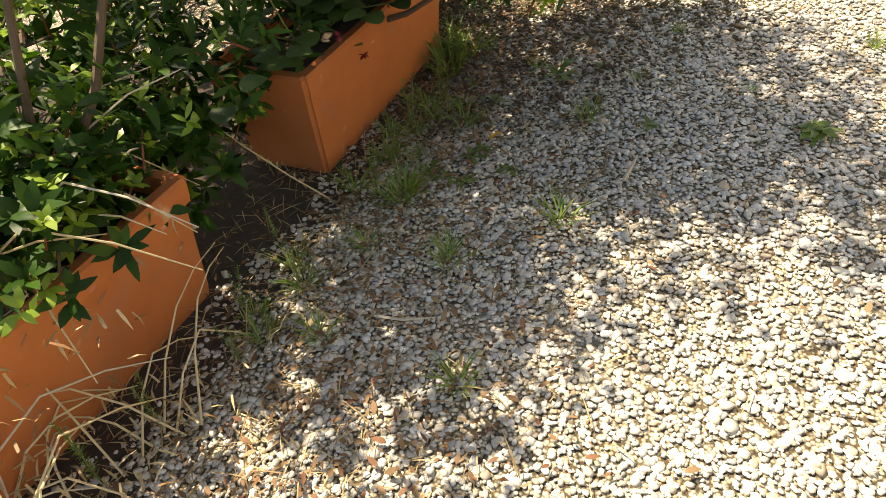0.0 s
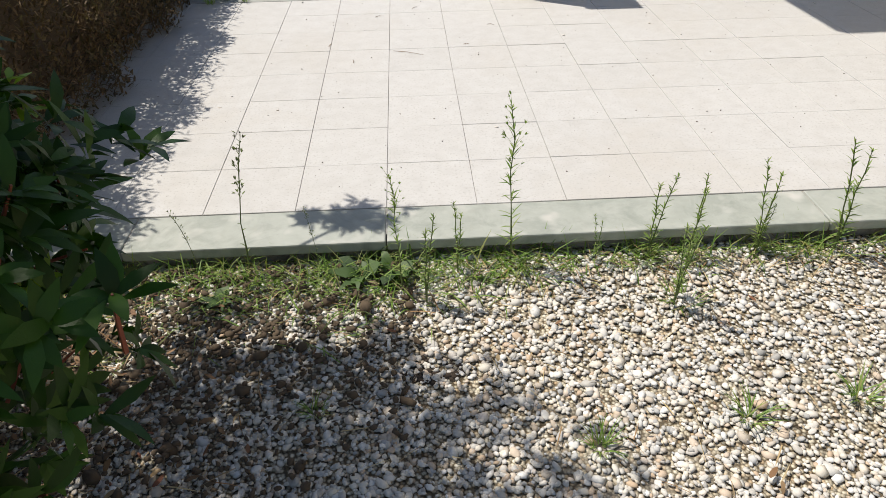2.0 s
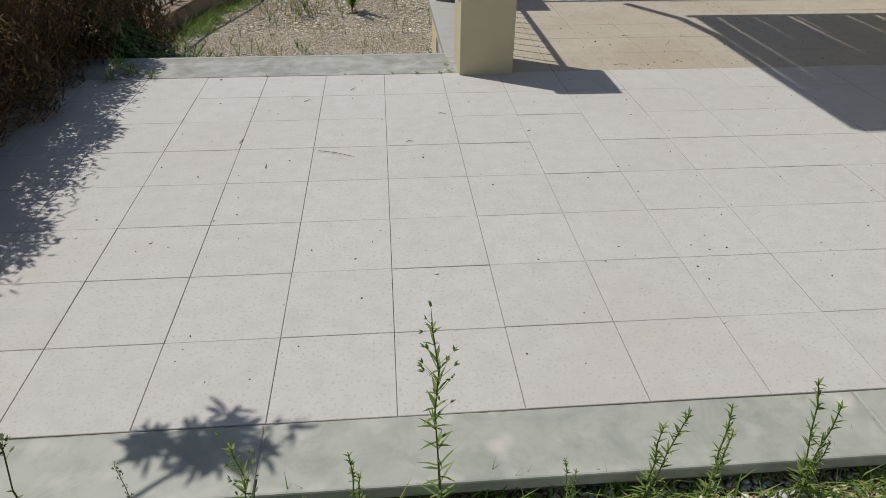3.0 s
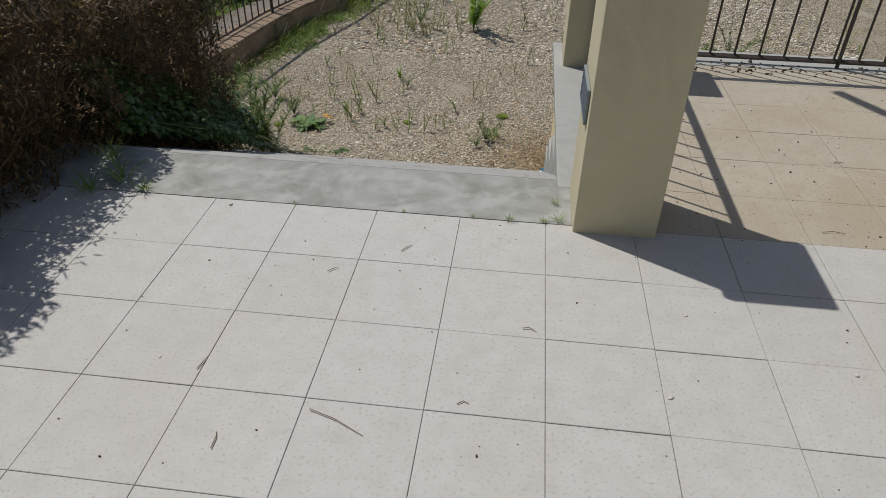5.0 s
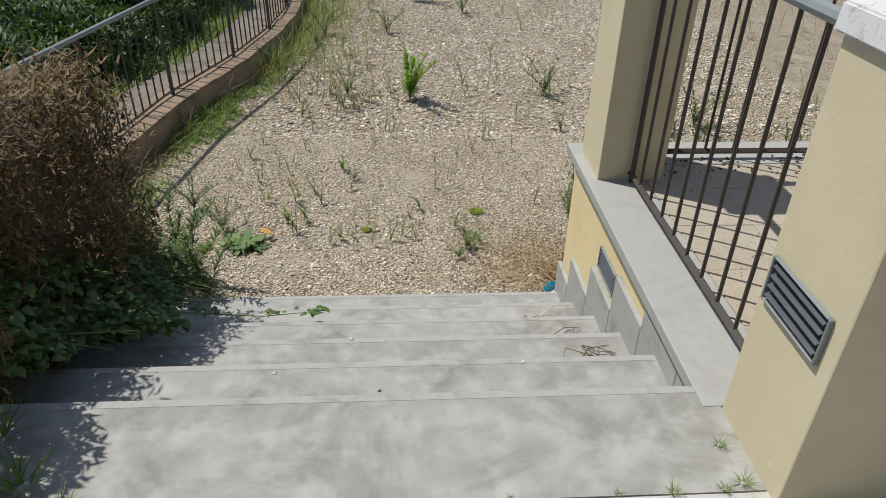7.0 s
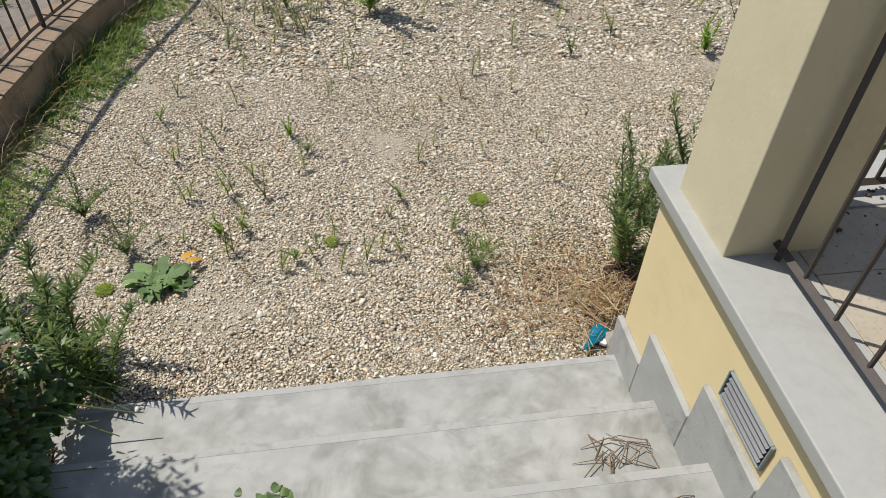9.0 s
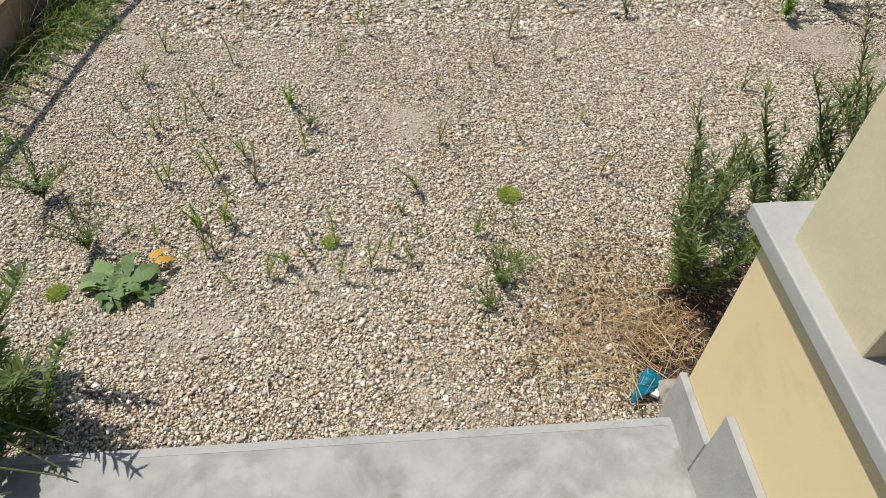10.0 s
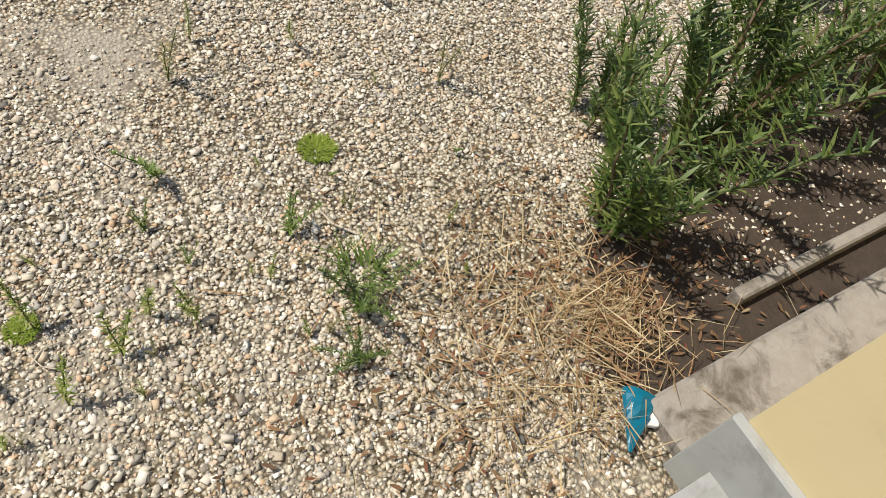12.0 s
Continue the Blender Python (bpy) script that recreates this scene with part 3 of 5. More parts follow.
V, F = leaves(P, D, 1.92, RNG.uniform(0.041, 0.056, len(P)), 0.0, ((0, 0.5, 1), (1, 1, 1)))
reeds = put("reed_mat", np_mesh("reed_mat", V, F), M_REED, canopy)

# ---- loose gravel ----
def up_z(y):
    return UP + np.interp(y, (2.5, 3.33), (0.0, 0.045))


def lay(name, lots, material, label):
    V, F = join(*lots)
    return tagged(put(name, np_mesh(name, V, F, material is M_PEBBLE), material), label, "gravel", kind="stuff")


R1 = np.random.default_rng(11)
def off_bed(x, y):
    d = x - (-0.86 + 0.16 * (y - 1.8) + 0.05 * np.sin(y * 9))
    return np.random.default_rng(4).uniform(0, 1, len(x)) < np.clip(0.46 + d * 1.3 + 0.12 * np.sin(x * 11 + y * 7), 0, 1) * (d > 0)


lot = [stones(2600, (-0.95, 1.6), (0.6, 3.33), 0.0, 0.0165, 2, off_bed, (0.26, 0.42), 0.09, R1, 0.24), stones(60000, (-1.1, 2.4), (0.25, 3.335), 0.0, 0.0146, 1, off_bed, (0.28, 0.50), 0.16, R1, 0.30, 0.28)]
for v, f in lot:
    v[:, 2] += up_z(v[:, 1]) - 0.008
lay("pebble_gravel", lot, M_PEBBLE, "rounded pale grey and beige river pebbles")


def yard(x, y):
    edge = np.interp(y, (8.0, 9.3, 10.5, 11.6, 12.6, 13.5, 14.5), (-1.84, -1.63, -1.44, -1.13, -0.95, -0.88, -0.92))
    thin = np.sin(x * 3.1 + 1.3 * np.sin(y * 2.3)) * np.sin(y * 2.7 + np.sin(x * 1.9)) + 0.5 * np.sin(x * 7.7 + y * 5.1)
    keep = np.random.default_rng(3).uniform(0, 1, len(x)) < np.clip(0.78 - 0.50 * thin, 0.12, 1) * np.clip((20.0 - y) / 5.0, 0, 1)
    rim = np.interp(x, (1.10, 1.24, 1.34, 1.66, 2.6), (7.9, 8.24, 8.42, 8.58, 8.62))
    keep &= (y > rim) | (np.random.default_rng(8).uniform(0, 1, len(x)) < 0.2)
    return (x > edge + 0.02) & ((y > 7.84) & ((x < 1.2) | (y > 8.14))) & keep


lot = [stones(105000, (-1.7, 2.5), (7.84, 10.3), LOW - 0.0056, 0.0076, 0, yard, (0.42, 0.75), 0.30, R1, 0.34, 0.45),
       stones(30000, (-1.7, 2.5), (7.84, 10.3), LOW - 0.0048, 0.0106, 0, yard, (0.36, 0.68), 0.30, R1, 0.32, 0.4),
       stones(4200, (-1.4, 2.2), (7.84, 9.9), LOW - 0.0020, 0.0145, 0, yard, (0.16, 0.30), 0.32, R1, 0.28, 0.2),
       stones(100000, (-1.2, 4.3), (10.2, 18.0), LOW - 0.004, 0.019, -1, yard, (0.22, 0.45), 0.25, R1, 0.34, 0.3)]
lay("crushed_gravel", lot, M_CHIP, "beige crushed stone gravel with sandy patches")
bed = part("planting_bed", box(-4.5, -0.72, -0.5, 3.3, UP - 0.3, UP - 0.009), M_SOIL)
bmesh_turn = Matrix.Translation((-0.84, 1.8, 0)) @ Matrix.Rotation(radians(-9), 4, "Z") @ Matrix.Translation((0.84, -1.8, 0))
bed.matrix_basis = bmesh_turn
tagged(bed, "dark leafy soil behind the planters", "soil", kind="structure")

# Dark sheet added for the deep shade behind the shrub.
back = part("planting_bed", box(-9, -1.32, 3.2, 6.2, -0.6, -0.03), M_SOIL)
tagged(back, "dark soil sheet added to darken the gap behind the shrub", "soil", kind="structure")

# ---- plants ----
def stem_points(h, lean, rng, n=6, wob=0.03):
    a = rng.uniform(0, 2 * np.pi)
    t = np.linspace(0, 1, n)
    x = lean * h * t ** 1.6 * math.cos(a) + rng.normal(0, wob * h, n) * t * 0.5
    y = lean * h * t ** 1.6 * math.sin(a) + rng.normal(0, wob * h, n) * t * 0.5
    return np.stack([x, y, h * t], 1)


def along(pts, t):
    k = np.linspace(0, 1, len(pts))
    return np.stack([np.interp(t, k, pts[:, i]) for i in range(3)], 1)


def stem_leaves(pts, n, L, W, rng, t0=0.12, up=0.6, taper=0.55, bend=-0.2, shape=BLADE):
    """Leaves set round a stem."""
    t = np.sort(rng.uniform(t0, 1.0, n))
    P = along(pts, t)
    a = np.arange(n) * 2.4 + rng.normal(0, 0.4, n)
    D = np.stack([np.cos(a), np.sin(a), up + rng.normal(0, 0.25, n) + 0.5 * t], 1)
    return leaves(P, D, L * (1 - taper * t) * rng.uniform(0.7, 1.2, n), W * rng.uniform(0.8, 1.2, n), bend, shape)


def fleabane(h, n, seed, stems=1, L=0.05, W=0.006, lean=0.15, buds=0, label="tall narrow-leaved green weed in gravel", mat=None):
    rng = np.random.default_rng(seed)
    e = empty("weed", pose(0, 0, 0), label, "weed")
    lots = []
    for s in range(stems):
        pts = stem_points(h * rng.uniform(0.75, 1.0), lean + 0.12 * s, rng)
        part("stem", tube(pts, [0.0022 + 0.002 * h] * 2 + [0.0018] * (len(pts) - 3) + [0.001], 4), M_STEM, e)
        lots.append(stem_leaves(pts, n, L, W, rng))
        if buds:
            t = rng.uniform(0.55, 1.0, buds)
            P = along(pts, t)
            a = rng.uniform(0, 6.28, buds)
            D = np.stack([np.cos(a), np.sin(a), np.full(buds, 1.2)], 1)
            lots.append(leaves(P, D, L * 0.9, 0.0022, 0.0, BLADE))
            Q = P + unit(D) * L * 0.85
            lots.append(leaves(np.repeat(Q, 3, 0), np.repeat(D, 3, 0) + rng.normal(0, 0.5, (buds * 3, 3)), 0.012, 0.005, 0.0, BLADE))
    V, F = join(*lots)
    put("foliage", np_mesh("foliage", V, F), mat or M_WEED, e)
    return e


def rosette(r, n, seed, W=0.35, up=0.35, label="flat broad-leaved rosette weed", mat=None, shape=LEAF, layers=1):
    rng = np.random.default_rng(seed)
    e = empty("rosette_weed", pose(0, 0, 0), label, "weed")
    a = np.arange(n) * 2.4 + rng.normal(0, 0.2, n)
    lift = up * rng.uniform(0.3, 1.5, n)
    D = np.stack([np.cos(a), np.sin(a), lift], 1)
    L = r * rng.uniform(0.55, 1.0, n)
    V, F = leaves(np.tile((0, 0, 0.006), (n, 1)).astype(float), D, L, L * W * rng.uniform(0.8, 1.2, n), -0.3, shape, fold=0.2)
    V += rng.normal(0, r * 0.05, V.shape)
    V[:, 2] = np.maximum(V[:, 2], 0.003)
    put("leaves", np_mesh("leaves", V, F, True), mat or M_WEED, e)
    return e


def tuft(h, n, seed, spread=0.02, W=0.003, mat=None, label="small grass tuft growing in gravel", name="grass_tuft", open_=0.5):
    rng = np.random.default_rng(seed)
    a, r = rng.uniform(0, 6.28, n), spread * np.sqrt(rng.uniform(0, 1, n))
    P = np.stack([r * np.cos(a), r * np.sin(a), np.zeros(n)], 1)
    b = a + rng.normal(0, 0.8, n)
    D = np.stack([open_ * np.cos(b), open_ * np.sin(b), rng.uniform(0.5, 1.2, n)], 1)
    V, F = leaves(P, D, h * rng.uniform(0.5, 1.1, n), W, -0.35, BLADE)
    ob = put(name, np_mesh(name, V, F), mat or M_GRASS)
    return tagged(ob, label, "weed")


def at(ob, x, y, z, turn=0.0, size=1.0):
    ob.matrix_basis = Matrix.LocRotScale((x, y, z), Euler((0, 0, turn)), (size, size, size))
    return ob


def again(ob, x, y, z, turn=0.0, size=1.0):
    c = copy_thing(ob, pose(0, 0, 0))
    return at(c, x, y, z, turn, size)


# glossy shrub over the planters
def whorls(C, A, rng, n=8, L=0.075, W=0.026):
    k = len(C)
    A = unit(A)
    ref = np.tile((0.31, 0.17, 0.93), (k, 1))
    X = unit(np.cross(A, ref))
    Y = np.cross(A, X)
    ang = (np.arange(n) * 2 * np.pi / n)[None] + rng.uniform(0, 6.28, (k, 1)) + rng.normal(0, 0.2, (k, n))
    rise = rng.uniform(0.15, 1.25, (k, n))
    D = X[:, None] * np.cos(ang)[..., None] + Y[:, None] * np.sin(ang)[..., None] + A[:, None] * rise[..., None]
    P = np.repeat(C, n, 0) + rng.normal(0, 0.006, (k * n, 3))
    return leaves(P, D.reshape(-1, 3), L * rng.uniform(0.6, 1.15, k * n), W * rng.uniform(0.8, 1.15, k * n), -0.18, LEAF, up=np.repeat(A, n, 0))


def shrub(name, base, blobs, seed, label, young=0.06, L=0.075, W=0.026):
    """A shrub of leaf whorls in ellipsoids: (centre, radii, whorls, shell)."""
    rng = np.random.default_rng(seed)
    e = empty(name, pose(*base), label, "shrub")
    base = np.array(base)
    C, A = [], []
    for c, r, n, shell in blobs:
        d = unit(rng.normal(0, 1, (n, 3)))
        s = rng.uniform(shell, 1.0, (n, 1)) ** 0.6
        p = np.array(c) + d * s * np.array(r) * (1 + 0.12 * np.sin(d[:, :1] * 7 + d[:, 2:] * 9))
        C.append(p)
        A.append(d * 0.8 + np.array((0.05, -0.05, 0.75)) + rng.normal(0, 0.25, (n, 3)))
    C, A = np.concatenate(C), np.concatenate(A)
    ok = C[:, 2] > 0.0
    C, A = C[ok] - base, A[ok]
    yg = rng.uniform(0, 1, len(C)) < young
    V, F = whorls(C[~yg], A[~yg], rng, 8, L, W)
    put("foliage", np_mesh("foliage", V, F), M_GLOSSLEAF, e, "dark glossy whorled leaves")
    if yg.any():
        V, F = whorls(C[yg], A[yg] + (0, 0, 0.5), rng, 7, L * 0.6, W * 0.7)
        put("young_growth", np_mesh("young_growth", V, F), M_NEWLEAF, e, "bright young leaves", "stuff")
    bm = bmesh.new()
    for c, r, n, shell in blobs:
        c = np.array(c) - base
        tube([(0, 0, 0), c * (0.4, 0.4, 0.3), c * (0.75, 0.75, 0.7), c], [0.014, 0.011, 0.008, 0.005], 6, bm=bm)
    part("trunk", bm, M_BARK, e)
    bm = bmesh.new()
    for i in rng.choice(len(C), min(len(C), 520), replace=False):
        d = A[i] / np.linalg.norm(A[i])
        tube([C[i] - d * 0.085 - (0, 0, 0.012), C[i] - d * 0.04, C[i] + d * 0.016], [0.0034, 0.0028, 0.0016], 4, bm=bm)
    part("shoot_tangle", bm, M_SHOOT, e, "reddish young shoots", kind="stuff")
    bm = bmesh.new()
    pick = rng.choice(len(C), min(len(C), 110), replace=False)
    cen = np.array([np.array(b[0]) - base for b in blobs])
    for i in pick:
        p = C[i]
        q = cen[np.argmin(np.linalg.norm(cen - p, axis=1))]
        m = (p + q) / 2 + rng.normal(0, 0.03, 3) - (0, 0, 0.04)
        tube([q, m, p], [0.006, 0.004, 0.0022], 4, bm=bm)
    part("twig_tangle", bm, M_BARK, e, kind="stuff")
    return e


# Blobs centred above z 1.1 are unseen, added to shade pebbles and border.
shrub("evergreen_shrub", (-0.87, 2.3, 0.14), [((-0.18, 2.22, 0.72), (0.44, 0.42, 0.34), 640, 0.45), ((-0.22, 1.98, 0.52), (0.26, 0.20, 0.15), 70, 0.1), ((-0.72, 2.45, 0.72), (0.45, 0.55, 0.42), 330, 0.2), ((-1.08, 2.1, 0.58), (0.45, 0.75, 0.36), 300, 0.2), ((-0.50, 2.55, 1.6), (0.78, 1.0, 0.85), 460, 0.0), ((-0.62, 2.5, 1.45), (0.45, 0.5, 0.36), 240, 0.0), ((-0.48, 3.02, 1.38), (0.62, 0.45, 0.40), 420, 0.0), ((-0.20, 3.83, 1.3), (0.17, 0.08, 0.08), 40, 0.0), ((-0.47, 2.69, 2.2), (0.50, 0.62, 0.2), 300, 0.0), ((-0.76, 3.36, 2.2), (0.52, 0.36, 0.2), 150, 0.0), ((-0.16, 2.16, 2.2), (0.27, 0.50, 0.15), 190, 0.0), ((-1.44, 1.92, 2.2), (0.42, 0.32, 0.15), 200, 0.0), ((-1.36, 2.40, 2.2), (0.55, 0.50, 0.2), 330, 0.0)],
      21, "dense dark green evergreen shrub behind terracotta planters, unseen crown added for shade", 0.12, 0.068, 0.0175)
# Here too the blobs above z 1.1 are unseen shade casters.
shrub("evergreen_shrub", (-1.22, 0.9, 0.14), [((-1.32, 1.02, 0.42), (0.30, 0.42, 0.26), 170, 0.3), ((-1.10, 0.98, 0.36), (0.20, 0.36, 0.15), 110, 0.1), ((-1.22, 1.55, 0.22), (0.32, 0.35, 0.30), 170, 0.1), ((-1.6, 1.5, 0.45), (0.45, 0.8, 0.6), 380, 0.2), ((-1.1, 1.35, 1.2), (0.45, 0.55, 0.40), 200, 0.0), ((-0.90, 1.75, 1.35), (0.45, 0.45, 0.36), 150, 0.0), ((-2.3, 2.6, 0.7), (0.7, 1.4, 0.9), 420, 0.3), ((-0.85, 3.02, 0.22), (0.42, 0.26, 0.33), 230, 0.0), ((-1.95, 2.40, 2.4), (0.60, 0.60, 0.4), 420, 0.0)],
      22, "glossy green shrub with sunlit young leaves, unseen crown added for shade", young=0.42)

# geranium in the second planter
def geranium(x, y, z):
    rng = np.random.default_rng(31)
    e = empty("geranium", pose(x, y, z), "trailing geranium with faded red flowers", "plant")
    n = 230
    C = rng.normal(0, 1, (n, 3)) * (0.10, 0.27, 0.07) + (0.03, 0.06, 0.13)
    C[:, 0] += 0.17 * C[:, 1]
    a = rng.uniform(0, 6.28, n)
    D = np.stack([np.cos(a), np.sin(a), np.full(n, 0.15)], 1)
    V, F = leaves(C, D, 0.07, 0.075, -0.25, ((0.0, 0.2, 0.55, 0.85, 1.0), (0.45, 0.95, 1.05, 0.75, 0.25)), fold=0.12)
    put("leaves", np_mesh("leaves", V, F, True), M_GERANIUM, e)
    bm = bmesh.new()
    for i in range(0, n, 3):
        tube([(0, C[i][1] * 0.7, 0.0), C[i] * (0.6, 0.9, 0.6), C[i]], 0.003, 4, bm=bm)
    part("stem_tangle", bm, M_STEM, e, kind="stuff")
    for i in range(6):
        c = np.array((0.13 + rng.uniform(-0.03, 0.05), rng.uniform(-0.3, 0.3), rng.uniform(-0.06, 0.10)))
        d = rng.normal(0, 1, (16, 3)) - (0, 0, 0.6)
        V, F = leaves(np.tile(c, (16, 1)), d, 0.02, 0.008, 0.1, BLADE)
        put("flower_head", np_mesh("flower_head", V, F), M_RED, e, "withered dark red flower head")


# ---- terracotta planters ----
def planter(x, y, turn):
    """A long trough; its front lower near corner at x, y."""
    e = empty("planter_trough", pose(x, y, UP - 0.01, 0, 0, turn), "long weathered terracotta planter trough on gravel", "planter", "terracotta planters")
    b = bmesh.new()
    L, w, h = 0.90, 0.30, 0.385
    def ring(z, o):
        return [b.verts.new(p) for p in ((o, -o, z), (o, L + o, z), (-w - o, L + o, z), (-w - o, -o, z))]
    rings = [ring(0.0, 0.0), ring(0.02, 0.004), ring(h - 0.075, 0.030), ring(h - 0.070, 0.042), ring(h - 0.008, 0.048), ring(h, 0.042), ring(h, 0.012), ring(h - 0.07, 0.008)]
    for r0, r1 in zip(rings, rings[1:]):
        for j in range(4):
            b.faces.new((r0[j], r0[(j + 1) % 4], r1[(j + 1) % 4], r1[j]))
    b.faces.new(rings[0][::-1])
    up = [ed for ed in b.edges if abs(ed.verts[0].co.z - ed.verts[1].co.z) > 0.004 and (ed.verts[0].co.xy - ed.verts[1].co.xy).length < 0.06]
    bmesh.ops.bevel(b, geom=up, offset=0.012, segments=3, affect="EDGES")
    part("trough", b, M_TERRA, e)
    part("soil", box(-w - 0.01, 0.01, -0.01, L + 0.01, h - 0.1, h - 0.06), M_SOIL, e, "dark potting soil")
    return e


planter(-0.845, 1.762, -13.3)
planter(-1.214, 0.321, -13.3)
geranium(-0.86, 2.14, 0.26)
dry = empty("dry_plant", pose(-1.25, 0.75, 0.18), "dead bleached stems in a terracotta planter", "plant")
R2 = np.random.default_rng(41)
for i in range(16):
    a, l = R2.uniform(-1.6, 1.2), R2.uniform(0.2, 0.5)
    p = np.array((R2.uniform(-0.08, 0.08), R2.uniform(-0.3, 0.3), 0))
    q = p + np.array((math.cos(a) * l * 0.6, math.sin(a) * l * 0.6, l * 0.55))
    r = q + np.array((math.cos(a) * l * 0.6, math.sin(a) * l * 0.6, -l * R2.uniform(-0.2, 0.9)))
    part("stem", tube([p, (p + q) / 2 + (0, 0, 0.04), q, (q + r) / 2 + (0, 0, 0.02), r], [0.004, 0.0035, 0.003, 0.0025, 0.0015], 5), M_STRAW if i % 3 else M_PALETWIG, dry)
V, F = leaves(R2.normal(0, 1, (220, 3)) * (0.12, 0.25, 0.06) + (0.08, 0, 0.05), R2.normal(0, 1, (220, 3)) - (0, 0, 0.3), 0.05, 0.007, -0.3, BLADE)
put("dead_leaves", np_mesh("dead_leaves", V, F), M_STRAW, dry)
again(dry, -0.98, 0.62, UP, 2.2, 0.8)
again(dry, -1.02, 0.38, UP, 0.9, 0.9)
spr = empty("dry_sprig", pose(-0.79, 1.62, UP), "thin dry sprig with small seed heads", "plant")
part("stem", tube([(0, 0, 0), (-0.10, -0.02, 0.10), (-0.22, -0.03, 0.22), (-0.36, -0.02, 0.35)], [0.003, 0.0028, 0.0024, 0.0015], 5), M_STRAW, spr)
P = np.array([(-0.36 * t, -0.03 * t, 0.34 * t) for t in np.linspace(0.2, 1, 14)])
V, F = leaves(np.repeat(P, 4, 0), R2.normal(0, 1, (56, 3)), 0.018, 0.008, 0.0, BLADE)
put("seed_heads", np_mesh("seed_heads", V, F), M_STRAW, spr)

# ---- brown hedge along terrace and steps ----
def hedge_top(y):
    return np.interp(y, (3.4, 5.0, 6.2, 7.0, 7.8), (1.0, 0.92, 0.74, 0.56, 0.47))


def hedge_foot(y):
    return np.interp(y, (3.4, 6.2, 7.9), (-0.35, -0.2, -0.95))


def hedge():
    rng = np.random.default_rng(51)
    e = empty("clipped_hedge", pose(-1.3, 5.6, 0), "half-dead brown hedge beside the terrace steps", "hedge")
    o = np.array((-1.3, 5.6, 0))
    n = 64000
    y = rng.uniform(3.5, 7.70, n)
    t = rng.uniform(0, 1, n)
    top, foot = hedge_top(y), hedge_foot(y)
    lump = 0.05 * np.sin(y * 7.3) + 0.04 * np.sin(y * 15.1 + 1) + 0.03 * np.sin(t * 17 + y * 5)
    face = rng.uniform(0, 1, n)
    x = np.where(face < 0.5, -0.76 + lump + 0.06 * np.sin(t * 3.0) - 0.05 * t ** 3, rng.uniform(-2.0, -0.72, n))
    z = np.where(face < 0.5, foot + (top - foot) * t, top + lump - 0.05 * np.clip((x + 0.95) / 0.2, 0, 1) ** 2)
    end = face > 0.86
    y = np.where(end, 7.70 + lump + 0.05 * np.sin(x * 9), y)
    z = np.where(end, -0.9 + 1.30 * t, z)
    depth = rng.uniform(0, 0.14, n)
    x, z, y = x - np.where(face < 0.5, depth, 0), z - np.where(face < 0.5, 0, depth), y - np.where(end, depth, 0)
    P = np.stack([x, y, z], 1) - o
    D = np.stack([rng.normal(0.25, 0.7, n), rng.normal(0, 0.7, n), rng.normal(0.75, 0.6, n)], 1)
    V, F = leaves(P, D, rng.uniform(0.018, 0.042, n), rng.uniform(0.006, 0.012, n), -0.2, BLADE)
    put("dry_foliage", np_mesh("dry_foliage", V, F), M_DRYLEAF, e, "small brown dead leaves")
    k = 3600
    y = rng.uniform(3.5, 7.72, k)
    P = np.stack([rng.uniform(-1.9, -0.72, k), y, hedge_top(y) + rng.uniform(-0.05, 0.03, k)], 1) - o
    D = np.stack([rng.normal(0, 0.8, k), rng.normal(0, 0.8, k), rng.uniform(0.3, 1.0, k)], 1)
    V, F = leaves(P, D, rng.uniform(0.02, 0.065, k), rng.uniform(0.004, 0.009, k), 0.0, BLADE)
    put("seed_top_tangle", np_mesh("seed_top_tangle", V, F), M_DRYTIP, e, "bleached upright seed tops", "stuff")
    # Solid dark core added inside, to block light between the leaves.
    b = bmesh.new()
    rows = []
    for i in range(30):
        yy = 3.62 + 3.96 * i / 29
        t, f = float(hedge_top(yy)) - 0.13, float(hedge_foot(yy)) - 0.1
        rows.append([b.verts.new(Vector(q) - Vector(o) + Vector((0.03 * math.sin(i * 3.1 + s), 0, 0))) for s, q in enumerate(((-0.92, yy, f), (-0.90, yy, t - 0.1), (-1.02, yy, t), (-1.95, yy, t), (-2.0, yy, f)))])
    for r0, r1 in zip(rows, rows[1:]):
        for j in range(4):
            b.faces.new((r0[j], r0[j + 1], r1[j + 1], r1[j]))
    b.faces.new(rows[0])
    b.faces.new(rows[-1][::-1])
    part("inner_tangle", b, M_LITTER_SHADE, e, "dark solid core added to block light through the hedge")
    bm = bmesh.new()
    for i in range(260):
        yy = rng.uniform(3.5, 7.68)
        p = Vector((-0.95, yy, rng.uniform(float(hedge_foot(yy)), 0.2))) - Vector(o)
        q = p + Vector((rng.uniform(0.1, 0.24), rng.normal(0, 0.08), rng.uniform(0.1, 0.35)))
        tube([p, (p + q) / 2 + Vector((0.02, 0, -0.02)), q], [0.004, 0.003, 0.0015], 4, bm=bm)
    part("twig_tangle", bm, M_TWIG, e, kind="stuff")


hedge()


